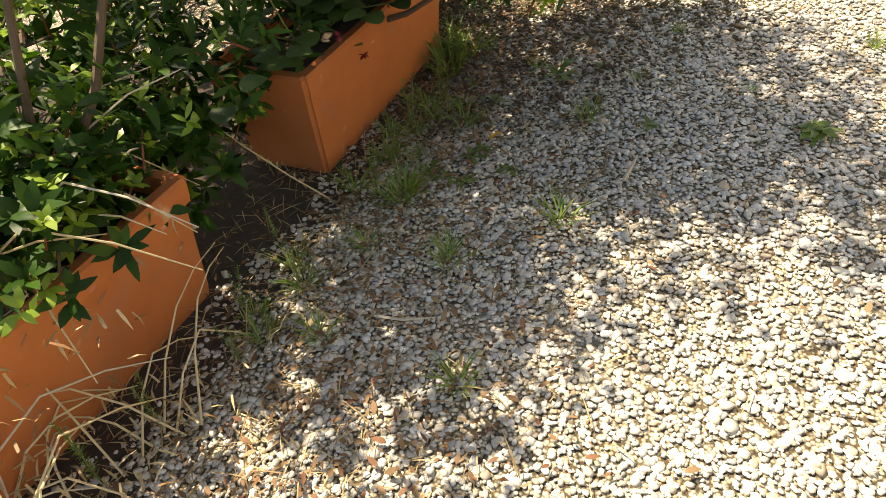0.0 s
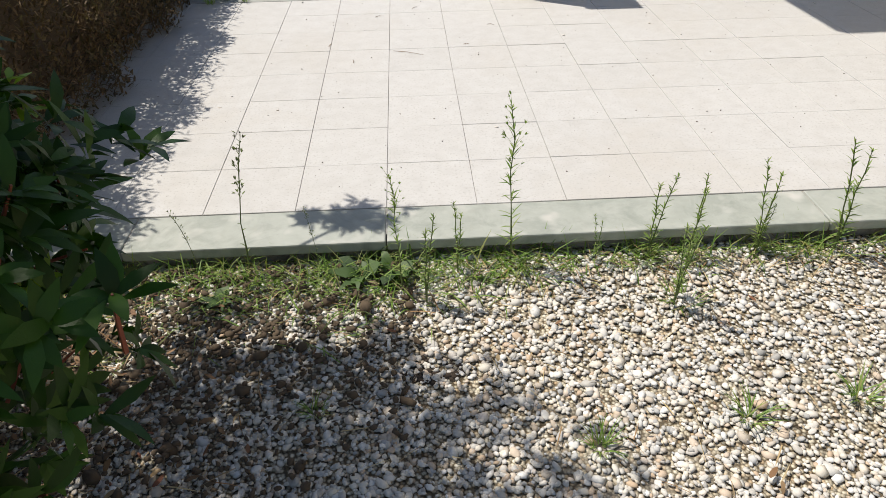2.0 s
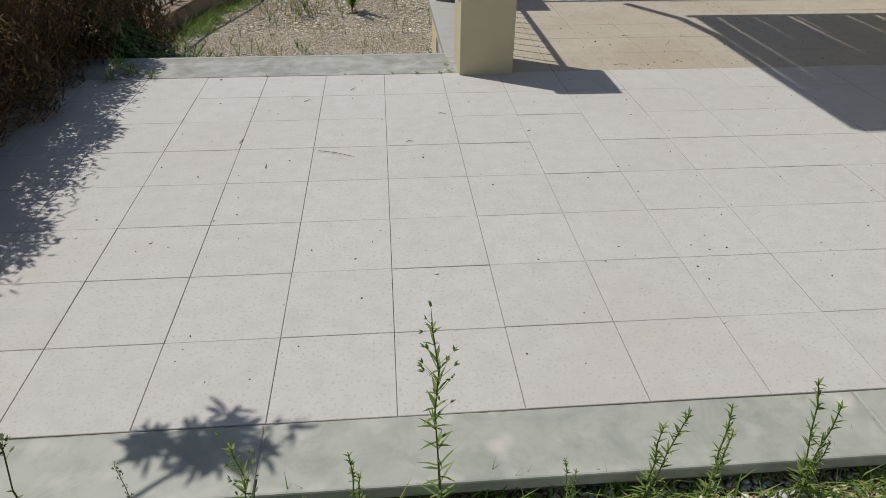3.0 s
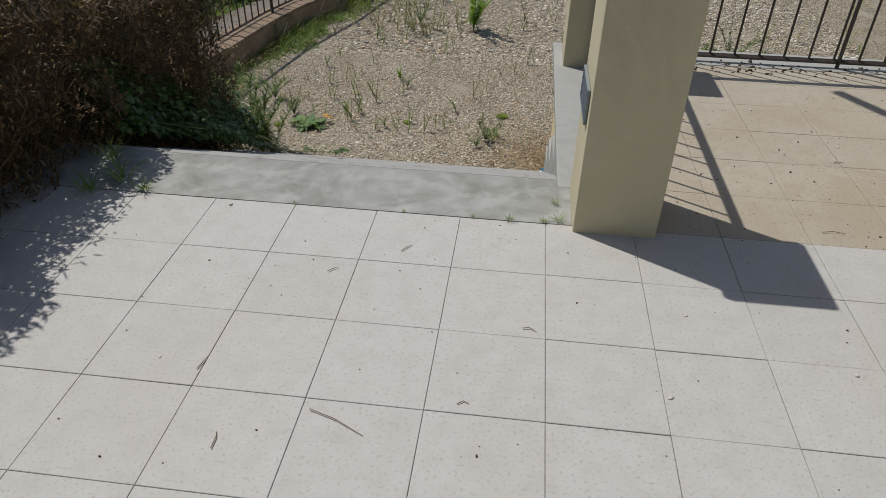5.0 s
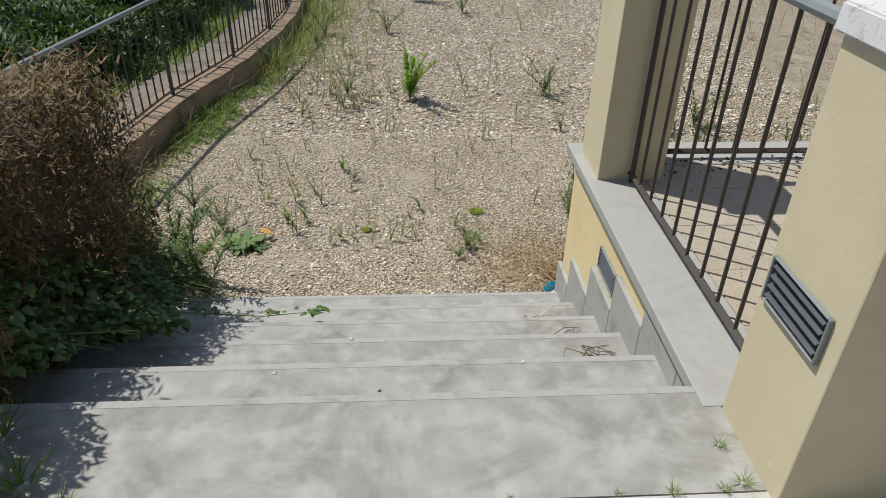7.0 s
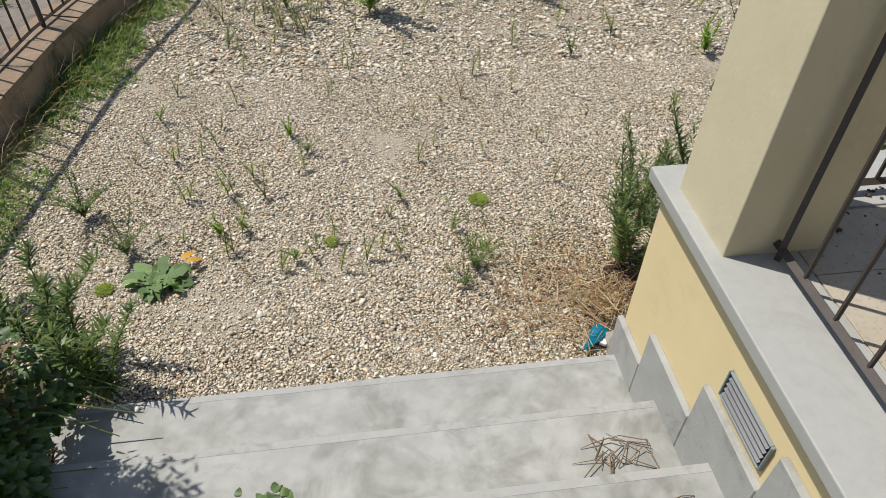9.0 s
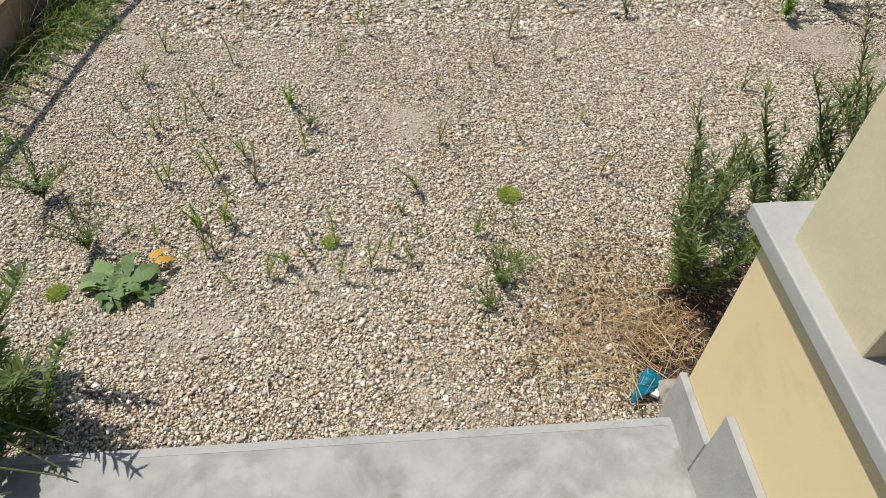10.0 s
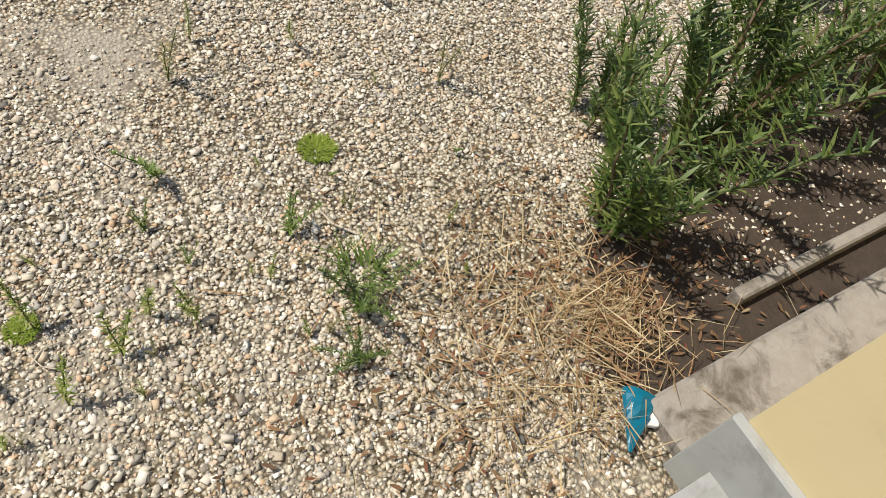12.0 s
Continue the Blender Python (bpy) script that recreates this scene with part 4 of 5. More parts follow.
def ivy():
    rng = np.random.default_rng(61)
    e = empty("creeper", pose(-0.8, 7.3, -0.4), "green creeper spilling over the steps below the hedge", "plant")
    o = np.array((-0.8, 7.3, -0.4))
    n = 3000
    y = rng.uniform(6.35, 7.88, n)
    st = np.interp(y, [q[0] for q in EDGES], [q[1] for q in EDGES])
    reach = 0.03 + 0.24 * (0.75 + 0.25 * np.sin(y * 13)) * np.interp(y, (6.3, 6.65, 6.95, 7.2, 7.5, 7.9), (0.3, 1.1, 1.8, 1.1, 0.5, 0.3))
    u = rng.uniform(0, 1, n) ** 1.4
    x = -0.82 + u * (0.85 * reach + 0.04)
    z = st + 0.06 + (1 - u) * rng.uniform(0, 0.34, n) + rng.uniform(0, 0.05, n)
    a = rng.uniform(-1.5, 1.5, n)
    D = np.stack([np.cos(a), np.sin(a), rng.normal(-0.05, 0.4, n)], 1)
    L = rng.uniform(0.018, 0.040, n)
    V, F = leaves(np.stack([x, y, z], 1) - o, D, L, L * 0.85, -0.3, ((0.0, 0.18, 0.5, 0.8, 1.0), (0.5, 1.0, 0.9, 0.5, 0.05)), fold=0.15)
    put("leaves", np_mesh("leaves", V, F, True), M_IVY, e)
    bm = bmesh.new()
    for i in range(26):
        yy = rng.uniform(6.5, 7.9)
        zz = float(np.interp(yy, [q[0] for q in EDGES], [q[1] for q in EDGES])) + 0.03
        tube([Vector((-0.85, yy - 0.05, zz + 0.2)) - Vector(o), Vector((-0.7, yy, zz + 0.10)) - Vector(o), Vector((-0.62 + rng.uniform(0, 0.22), yy + rng.uniform(-0.1, 0.1), zz + 0.03)) - Vector(o)], [0.004, 0.003, 0.002], 4, bm=bm)
    part("runner_tangle", bm, M_STEM, e, kind="stuff")


ivy()


def runner():
    """A creeper shoot that trails along a step's edge."""
    rng = np.random.default_rng(63)
    e = empty("creeper_runner", pose(-0.55, 7.20, EDGES[3][1]), "leafy creeper shoot trailing across a concrete step", "plant")
    pts = [(0, 0.02, 0.05), (0.15, 0.05, 0.012), (0.33, 0.035, 0.010), (0.47, 0.05, 0.012), (0.58, 0.04, 0.02)]
    part("stem", tube(pts, [0.003, 0.0026, 0.0022, 0.002, 0.0012], 5), M_STEM, e)
    t = np.concatenate([rng.uniform(0.5, 0.72, 9), rng.uniform(0.86, 1.0, 20), rng.uniform(0.0, 0.3, 16)])
    P = along(np.array(pts), t) + rng.normal(0, 0.012, (len(t), 3)) * (1, 1, 0.3) + (0, 0, 0.012)
    a = rng.uniform(0, 6.28, len(t))
    L = rng.uniform(0.018, 0.034, len(t))
    V, F = leaves(P, np.stack([np.cos(a), np.sin(a), rng.uniform(0.1, 0.5, len(t))], 1), L, L * 0.8, -0.3, ((0.0, 0.18, 0.5, 0.8, 1.0), (0.5, 1.0, 0.9, 0.5, 0.05)))
    V[:, 2] = np.maximum(V[:, 2], 0.003)
    put("leaves", np_mesh("leaves", V, F, True), M_IVY, e)


runner()

# ---- weeds of the upper gravel ----
FA = fleabane(0.56, 60, 101, 1, 0.055, 0.006, 0.06, 16)
at(FA, 0.885, 3.285, -0.075, 0.3, 0.95)
FB = fleabane(0.34, 46, 102, 2, 0.036, 0.0046, 0.05, 0, mat=M_WEED)
at(FB, 1.315, 3.28, -0.075)
for x, y, t, s in ((1.44, 3.27, 1.1, 0.95), (1.66, 3.29, 2.0, 1.05), (1.91, 3.28, 3.1, 1.3), (2.12, 3.26, 4.4, 0.95), (1.325, 3.06, 5.2, 1.0), (1.35, 3.10, 0.7, 0.7), (1.66, 3.28, 0.4, 0.6), (1.15, 3.28, 2.2, 0.55), (0.62, 3.12, 0.9, 0.95), (0.72, 3.25, 1.9, 0.8), (2.35, 3.2, 1.0, 1.0)):
    again(FB, x, y, -0.08, t, s)
FC = fleabane(0.58, 8, 103, 1, 0.02, 0.005, 0.14, 26, "thin dark seeding weed stalk beside the terrace", M_STEM)
at(FC, 0.085, 3.29, -0.075, -1.96)
again(FA, 0.55, 3.18, -0.08, 1.2, 0.72)
again(FC, -0.06, 3.28, -0.075, 2.0, 0.5)
again(FC, 0.30, 3.28, -0.075, 1.0, 0.45)
DOCK = rosette(0.17, 9, 104, 0.45, 0.7, "broad-leaved green weed at the terrace edge", M_DARKBUSH)
at(DOCK, 0.42, 3.24, -0.075, 0.0, 0.62)
again(DOCK, 0.53, 3.25, -0.075, 2.0, 0.55)
again(DOCK, 0.02, 3.16, -0.08, 1.0, 0.4)
LET = rosette(0.085, 24, 105, 0.34, 0.45, "bright light green leafy weed in pebbles", M_WEED)
at(LET, 0.705, 2.035, UP, 0.0, 0.95)
BR = rosette(0.085, 7, 106, 0.34, 0.5, "small blue-green rosette weed in pebbles", M_BLUELEAF)
at(BR, -0.12, 2.405, UP, 0.0, 1.3)
again(BR, 0.20, 2.06, UP, 1.0, 0.7)
again(BR, 0.03, 2.48, UP, 2.0, 0.5)
TU = tuft(0.075, 34, 107)
at(TU, 1.005, 2.605, UP)
for x, y, t, s in ((1.385, 2.66, 1, 1.1), (1.687, 2.705, 2, 1.2), (1.36, 3.08, 3, 1.3), (0.17, 2.384, 4, 0.7), (1.15, 1.95, 5, 1.1), (0.0, 2.1, 0.4, 1.3), (-0.05, 1.55, 1.4, 1.5), (0.33, 2.75, 2.4, 0.8), (1.9, 2.2, 3, 1.0), (-0.35, 1.35, 1, 1.3), (-0.25, 0.95, 2, 1.2), (0.55, 2.3, 3, 0.5), (-0.55, 1.62, 4, 1.6), (-0.42, 2.05, 5, 1.4), (-0.57, 2.52, 1, 2.6), (-0.50, 2.6, 2, 2.2), (-0.62, 2.62, 3, 2.4), (-0.55, 2.42, 4, 1.8), (-0.6, 1.4, 2, 1.1)):
    again(TU, x, y, UP, t, s)
for x, y, t, s in ((-0.60, 2.0, 0, 0.8), (-0.64, 1.66, 1, 0.6), (-0.55, 2.25, 2, 0.7), (-0.74, 1.25, 3, 0.5), (-0.80, 0.95, 3.5, 0.5), (-0.52, 2.5, 4.5, 0.6), (-0.50, 2.15, 5.5, 0.5), (-0.62, 1.85, 2.5, 0.6), (-0.92, 0.75, 1.5, 0.6), (-0.98, 0.6, 2.6, 0.7), (-0.86, 1.12, 0.6, 0.55), (-0.88, 1.4, 5.0, 0.5)):
    again(FB, x, y, UP, t, s)


rl = random.Random(17)
for i in range(26):
    y = rl.uniform(1.0, 3.1)
    again(TU, -0.80 + 0.16 * (y - 1.3) + abs(rl.gauss(0, 0.17)), y, UP, rl.random() * 6, rl.uniform(0.7, 1.5))
for i in range(9):
    y = rl.uniform(1.2, 3.0)
    again(BR, -0.62 + 0.16 * (y - 1.3) + abs(rl.gauss(0, 0.15)), y, UP, rl.random() * 6, rl.uniform(0.5, 0.9))


def verge():
    rng = np.random.default_rng(71)
    n = 4200
    x = rng.uniform(-0.5, 2.6, n)
    dens = 0.35 + 0.65 * np.exp(-((x - 0.35) / 0.55) ** 2) + 0.3 * np.sin(x * 9) * np.sin(x * 23)
    keep = rng.uniform(0, 1, n) < dens
    x = x[keep]
    m = len(x)
    y = 3.335 - np.abs(rng.normal(0, 0.10, m)) * (0.5 + 0.9 * np.exp(-((x - 0.2) / 0.6) ** 2))
    D = np.stack([rng.normal(0, 0.6, m), rng.normal(-0.25, 0.5, m), rng.uniform(0.3, 1.1, m)], 1)
    V, F = leaves(np.stack([x, y, up_z(y) - 0.01], 1), D, rng.uniform(0.03, 0.12, m), rng.uniform(0.002, 0.005, m), -0.4, BLADE)
    tagged(put("grass_verge", np_mesh("grass_verge", V, F), M_GRASS), "ragged green grass along the terrace edge", "grass", kind="stuff")
    n = 8500
    x, y = rng.uniform(-1.1, 2.4, n), rng.uniform(0.4, 3.3, n)
    near = np.exp(-((x + 0.75) / 0.45) ** 2) + 0.5 * np.exp(-((y - 3.25) / 0.12) ** 2) + 0.05
    keep = rng.uniform(0, 1, n) < near
    x, y = x[keep], y[keep]
    m = len(x)
    D = np.stack([rng.normal(0, 1, m), rng.normal(0, 1, m), rng.uniform(0.0, 0.35, m)], 1)
    V, F = leaves(np.stack([x, y, up_z(y) + 0.006], 1), D, rng.uniform(0.03, 0.11, m), rng.uniform(0.0015, 0.004, m), -0.15, BLADE)
    tagged(put("dry_grass", np_mesh("dry_grass", V, F), M_STRAW), "dry straw-coloured grass on pebbles", "grass", kind="stuff")
    n = 2300
    x, y = np.where(rng.uniform(0, 1, n) < 0.95, rng.normal(-0.52, 0.28, n), rng.uniform(-0.5, 1.6, n)), rng.uniform(0.5, 3.25, n)
    a = rng.uniform(0, 6.28, n)
    D = np.stack([np.cos(a), np.sin(a), rng.normal(0.1, 0.2, n)], 1)
    L = rng.uniform(0.010, 0.034, n)
    V, F = leaves(np.stack([x, y, up_z(y) + 0.012], 1), D, L, L * rng.uniform(0.25, 0.5, n), rng.normal(0, 0.3, n), OVAL)
    tagged(put("leaf_litter", np_mesh("leaf_litter", V, F), M_FALLEN), "curled brown fallen leaves on pebbles", "leaves", kind="stuff")
    # Brown litter, strewn thickly so its dark colour deepens the shrub's shade.
    lots = [stones(7000, (-0.75, 0.6), (2.0, 3.3), 0.007, 0.013, 1, lambda a, b: np.random.default_rng(6).uniform(0, 1, len(a)) < np.clip(0.95 - 0.9 * a - 0.9 * (3.1 - b), 0, 1), (0.3, 0.6), 0.25, rng, 0.4)]
    V, F = join(*lots)
    V[:, 2] += up_z(V[:, 1])
    tagged(put("plant_litter", np_mesh("plant_litter", V, F), M_LITTER_SHADE), "dark crumbled litter among pebbles, spread to deepen the shade", "litter", kind="stuff")


verge()
V, F = leaves(np.array([(-0.32, 1.94, UP + 0.02)]), np.array([(0.5, 0.85, 0.15)]), 0.075, 0.02, -0.3, OVAL)
tagged(put("yellow_leaf", np_mesh("yellow_leaf", V, F, True), M_YELLOWLEAF), "fallen yellow leaf on pebbles", "leaf")


def soil_clump(x, y, r, seed):
    rng = np.random.default_rng(seed)
    V, F = stones(170, (x - r, x + r), (y - r * 0.6, y + r * 0.6), UP + 0.004, 0.016, 1, lambda a, b: ((a - x) / r) ** 2 + ((b - y) / (0.6 * r)) ** 2 < 1, (0.5, 0.9), 0.25, rng)
    tagged(put("soil_clump", np_mesh("soil_clump", V, F), M_SOIL), "dark crumbly patch of dug soil on pebbles", "soil", kind="stuff")


soil_clump(0.627, 2.875, 0.08, 5)
soil_clump(1.185, 1.92, 0.055, 6)


def twig(points, r, mat, label):
    ob = part("twig", tube(points, [r] * (len(points) - 1) + [r * 0.5], 5), mat)
    return tagged(ob, label, "twig")


twig([(0.12, 1.74, UP + 0.014), (0.145, 1.81, UP + 0.018), (0.16, 1.87, UP + 0.014)], 0.006, M_PALETWIG, "short bleached stick on pebbles")
twig([(-0.50, 1.13, UP + 0.014), (-0.42, 1.12, UP + 0.018), (-0.34, 1.14, UP + 0.014)], 0.004, M_PALETWIG, "short bleached stick on pebbles")
twig([(-0.08, 1.64, UP + 0.012), (0.0, 1.70, UP + 0.02), (0.06, 1.80, UP + 0.012), (0.08, 1.95, UP + 0.012)], 0.003, M_TWIG, "thin brown twig on pebbles")

# ---- the lower yard ----
SM = [fleabane(0.17, 44, 111, 1, 0.030, 0.0036, 0.25, mat=M_THIN), fleabane(0.14, 36, 112, 2, 0.030, 0.0034, 0.3, mat=M_THIN), fleabane(0.21, 56, 113, 1, 0.034, 0.0036, 0.25, mat=M_THIN), fleabane(0.11, 34, 114, 3, 0.028, 0.0032, 0.45, mat=M_WEED)]
SM.append(fleabane(0.17, 40, 115, 2, 0.030, 0.0032, 0.3, label="thin dry brownish weed in gravel", mat=M_DRYSPRIG))
near_spots = [(-0.667, 9.427, 1), (-0.563, 9.068, 0), (-0.364, 9.097, 2), (-0.275, 8.808, 2), (-0.326, 8.663, 0), (-0.085, 8.545, 1), (-0.025, 8.609, 3), (0.174, 8.514, 0), (0.153, 8.70, 2), (0.289, 8.572, 1), (0.443, 8.59, 1),
              (0.694, 8.714, 3), (-0.39, 9.949, 0), (-0.742, 10.081, 1), (-0.798, 9.816, 3), (-0.524, 9.436, 2), (-0.461, 9.531, 0), (-0.184, 9.067, 4), (0.918, 9.90, 4), (0.596, 9.283, 4), (0.05, 8.62, 0), (0.36, 8.64, 0),
              (-0.25, 9.23, 1), (1.269, 9.036, 4), (0.48, 8.98, 3)]
far_spots = [(-0.008, 10.80, 1), (-0.499, 10.65, 3), (-0.162, 10.90, 2), (1.354, 10.497, 2), (2.067, 10.587, 1), (1.235, 9.931, 2), (2.115, 9.613, 1), (2.644, 10.403, 2), (1.707, 11.072, 0), (1.709, 10.304, 3), (-0.071, 10.928, 2),
             (-0.286, 12.561, 2), (0.968, 11.498, 4), (1.866, 13.557, 0), (1.763, 11.125, 2), (1.339, 12.299, 4), (-0.30, 11.2, 2), (-0.12, 11.4, 4)]
for k in range(5):
    x, y, _ = near_spots[k]
    at(SM[k], x + 0.02, y + 0.03, LOW, k)
for i, (x, y, k) in enumerate(near_spots + far_spots):
    again(SM[k], x, y, LOW, i * 1.7, (0.9 if y < 10.3 else 1.25) + 0.3 * ((i * 7) % 5) / 5)
rw = random.Random(9)
for i in range(26):
    again(SM[rw.randrange(5)], rw.uniform(-1.0, 1.3), rw.uniform(8.35, 10.2), LOW, rw.random() * 6, rw.uniform(0.35, 0.75))
for i in range(22):
    again(SM[rw.randrange(5)], rw.uniform(-0.3, 1.0), rw.uniform(8.4, 9.0), LOW, rw.random() * 6, rw.uniform(0.3, 0.6))
for i in range(80):
    again(SM[rw.choice((0, 2, 4, 4))], rw.gauss(-0.15, 0.55), rw.gauss(11.1, 0.7), LOW, rw.random() * 6, rw.uniform(0.6, 1.3))


def far_weeds(n, seed, mat, label):
    """Thin weeds beyond counting on the far gravel, as one mesh."""
    rng = np.random.default_rng(seed)
    lots = []
    for i in range(n):
        near_wall = i % 2
        y = 10.6 + (6.1 * rng.uniform() if near_wall else 7.0 * rng.uniform() ** 1.3)
        x = wall_line(y) + 0.4 + 0.9 * rng.uniform() if near_wall else wall_line(y) + 0.3 + (6.5 - wall_line(y)) * rng.uniform()
        h = rng.uniform(0.14, 0.36)
        pts = stem_points(h, 0.28, rng) + (x, y, LOW)
        lots.append(leaves(pts[:-1], np.diff(pts, axis=0), h / 5, 0.004, 0.0, BLADE))
        lots.append(stem_leaves(pts, 50, 0.05, 0.0052, rng))
    V, F = join(*lots)
    tagged(put("far_weed_growth", np_mesh("far_weed_growth", V, F), mat), label, "weed", kind="stuff")


far_weeds(110, 116, M_THIN, "thin pale green weeds scattered over far gravel")
far_weeds(75, 117, M_DRYSPRIG, "thin dry brownish weeds scattered over far gravel")
YEL = fleabane(0.30, 60, 121, 5, 0.07, 0.012, 0.25, 0, "leafy bright green weed in gravel", M_NEWLEAF)
at(YEL, 0.443, 11.076, LOW, 0.0, 1.7)
again(YEL, 0.593, 15.06, LOW, 1.0, 1.7)
again(YEL, 2.6, 10.25, LOW, 2.0, 0.7)
again(YEL, -0.075, 9.58, LOW, 3.0, 0.35)
again(YEL, -0.373, 8.81, LOW, 3.5, 0.33)
DRY = fleabane(0.24, 50, 122, 6, 0.05, 0.006, 0.4, 6, "scraggly grey-green weed clump in gravel", M_BLUELEAF)
at(DRY, -0.52, 14.05, LOW)
again(DRY, 0.756, 8.47, LOW, 1.0, 0.62)
again(DRY, 0.70, 8.36, LOW, 4.0, 0.45)
again(DRY, 0.02, 9.42, LOW, 2.0, 0.4)
again(DRY, -0.77, 8.72, LOW, 2.5, 0.75)
again(DRY, -1.02, 9.01, LOW, 0.5, 0.95)
again(DRY, -0.14, 11.2, LOW, 1.5, 1.0)
again(DRY, 1.73, 11.2, LOW, 3.3, 1.3)
again(DRY, -0.6, 12.9, LOW, 5.3, 1.3)
again(DRY, 2.5, 9.3, LOW, 5.3, 1.0)
for x, y, s in ((2.75, 8.95, 1.3), (3.1, 9.25, 1.7), (3.6, 9.0, 1.5), (2.9, 10.4, 1.4), (4.2, 9.8, 1.6), (-0.9, 12.0, 1.2), (-0.55, 13.3, 1.4), (-0.6, 15.2, 1.6), (0.2, 13.4, 1.1), (-0.8, 16.0, 1.8), (1.2, 14.4, 1.3)):
    again(DRY, x, y, LOW, x + y, s)
COA = fleabane(0.42, 90, 123, 4, 0.085, 0.008, 0.22, 0, "tall dark green narrow-leaved weed beside the steps", M_BLUELEAF)
at(COA, -0.78, 8.02, LOW, 0.5, 1.3)
again(COA, -0.92, 8.2, LOW, 1.0, 1.3)
again(COA, -0.68, 7.95, LOW, 4.0, 1.05)
again(COA, -1.02, 8.0, LOW, 5.0, 1.35)
again(COA, -1.15, 8.1, LOW, 2.0, 1.2)
again(COA, -1.25, 8.45, LOW, 3.0, 0.9)
ROS = rosette(0.15, 30, 124, 0.40, 0.45, "large ragged green rosette weed on gravel", M_ROSETTE, ((0.0, 0.2, 0.35, 0.5, 0.65, 0.8, 1.0), (0.3, 0.9, 0.6, 1.0, 0.65, 0.8, 0.1)))
at(ROS, -0.61, 8.53, LOW)
V, F = leaves(np.array([(-0.49, 8.60, LOW + 0.05), (-0.51, 8.62, LOW + 0.05)]), np.array([(0.9, 0.5, 0.1), (0.6, 0.8, 0.2)]), 0.07, 0.035, -0.5, OVAL)
tagged(put("yellow_leaf", np_mesh("yellow_leaf", V, F, True), M_YELLOWLEAF), "withered orange-yellow leaf of a rosette weed", "leaf")
MOS = tuft(0.022, 460, 125, 0.040, 0.0045, M_MOSS, "bright green moss-like cushion in gravel", "moss_cushion", 0.8)
at(MOS, 0.857, 8.93, LOW - 0.002)
again(MOS, 0.131, 8.707, LOW - 0.002, 1.0, 0.7)
again(MOS, -0.83, 8.52, LOW - 0.002, 2.0, 0.8)
FL = tuft(0.10, 60, 126, 0.05, 0.004, M_WEED, "pale green leafy weed with small white flowers")
at(FL, 0.80, 8.55, LOW)

# shrubby weeds at the wall's end
def narrow_shrub(seed, stems, h, label):
    rng = np.random.default_rng(seed)
    e = empty("narrow_leaf_shrub", pose(0, 0, 0), label, "shrub", "narrow-leaved shrubs")
    lots = []
    for s in range(stems):
        a = rng.uniform(0, 6.28)
        b = np.array((math.cos(a), math.sin(a), 0)) * rng.uniform(0.0, 0.10)
        l = rng.uniform(0.15, 0.55)
        hh = h * rng.uniform(0.6, 1.0)
        t = np.linspace(0, 1, 7)
        pts = b + np.stack([math.cos(a) * l * hh * t ** 1.3, math.sin(a) * l * hh * t ** 1.3, hh * t], 1) + rng.normal(0, 0.006, (7, 3))
        part("stem", tube(pts, [0.006, 0.0055, 0.005, 0.0045, 0.004, 0.003, 0.0015], 5), M_TWIG if s % 2 else M_STEM, e)
        lots.append(stem_leaves(pts, int(84 * hh / 0.6), 0.066, 0.0078, rng, 0.06, 0.85, 0.25, -0.2))
        for k in range(2):
            t0 = rng.uniform(0.15, 0.6)
            p = along(pts, np.array([t0]))[0]
            a2 = rng.uniform(0, 6.28)
            q = p + np.array((math.cos(a2) * 0.09, math.sin(a2) * 0.09, 0.20)) * rng.uniform(0.7, 1.3)
            side = np.stack([p + (q - p) * u for u in np.linspace(0, 1, 4)])
            lots.append(stem_leaves(side, 32, 0.052, 0.007, rng, 0.05, 0.55, 0.2, -0.15))
    V, F = join(*lots)
    put("foliage", np_mesh("foliage", V, F), M_BLUELEAF, e, "dense narrow green leaves")
    return e


NS = narrow_shrub(131, 9, 0.62, "bushy green narrow-leaved shrub at the wall corner")
at(NS, 1.44, 8.45, LOW)
NS2 = narrow_shrub(132, 12, 0.70, "dense green narrow-leaved shrub beside the wall")
at(NS2, 1.80, 8.55, LOW)
again(NS2, 2.15, 8.62, LOW, 2.0, 1.05)
again(NS2, 2.5, 8.5, LOW, 4.0, 1.0)
again(NS, 1.62, 8.75, LOW, 3.0, 0.75)


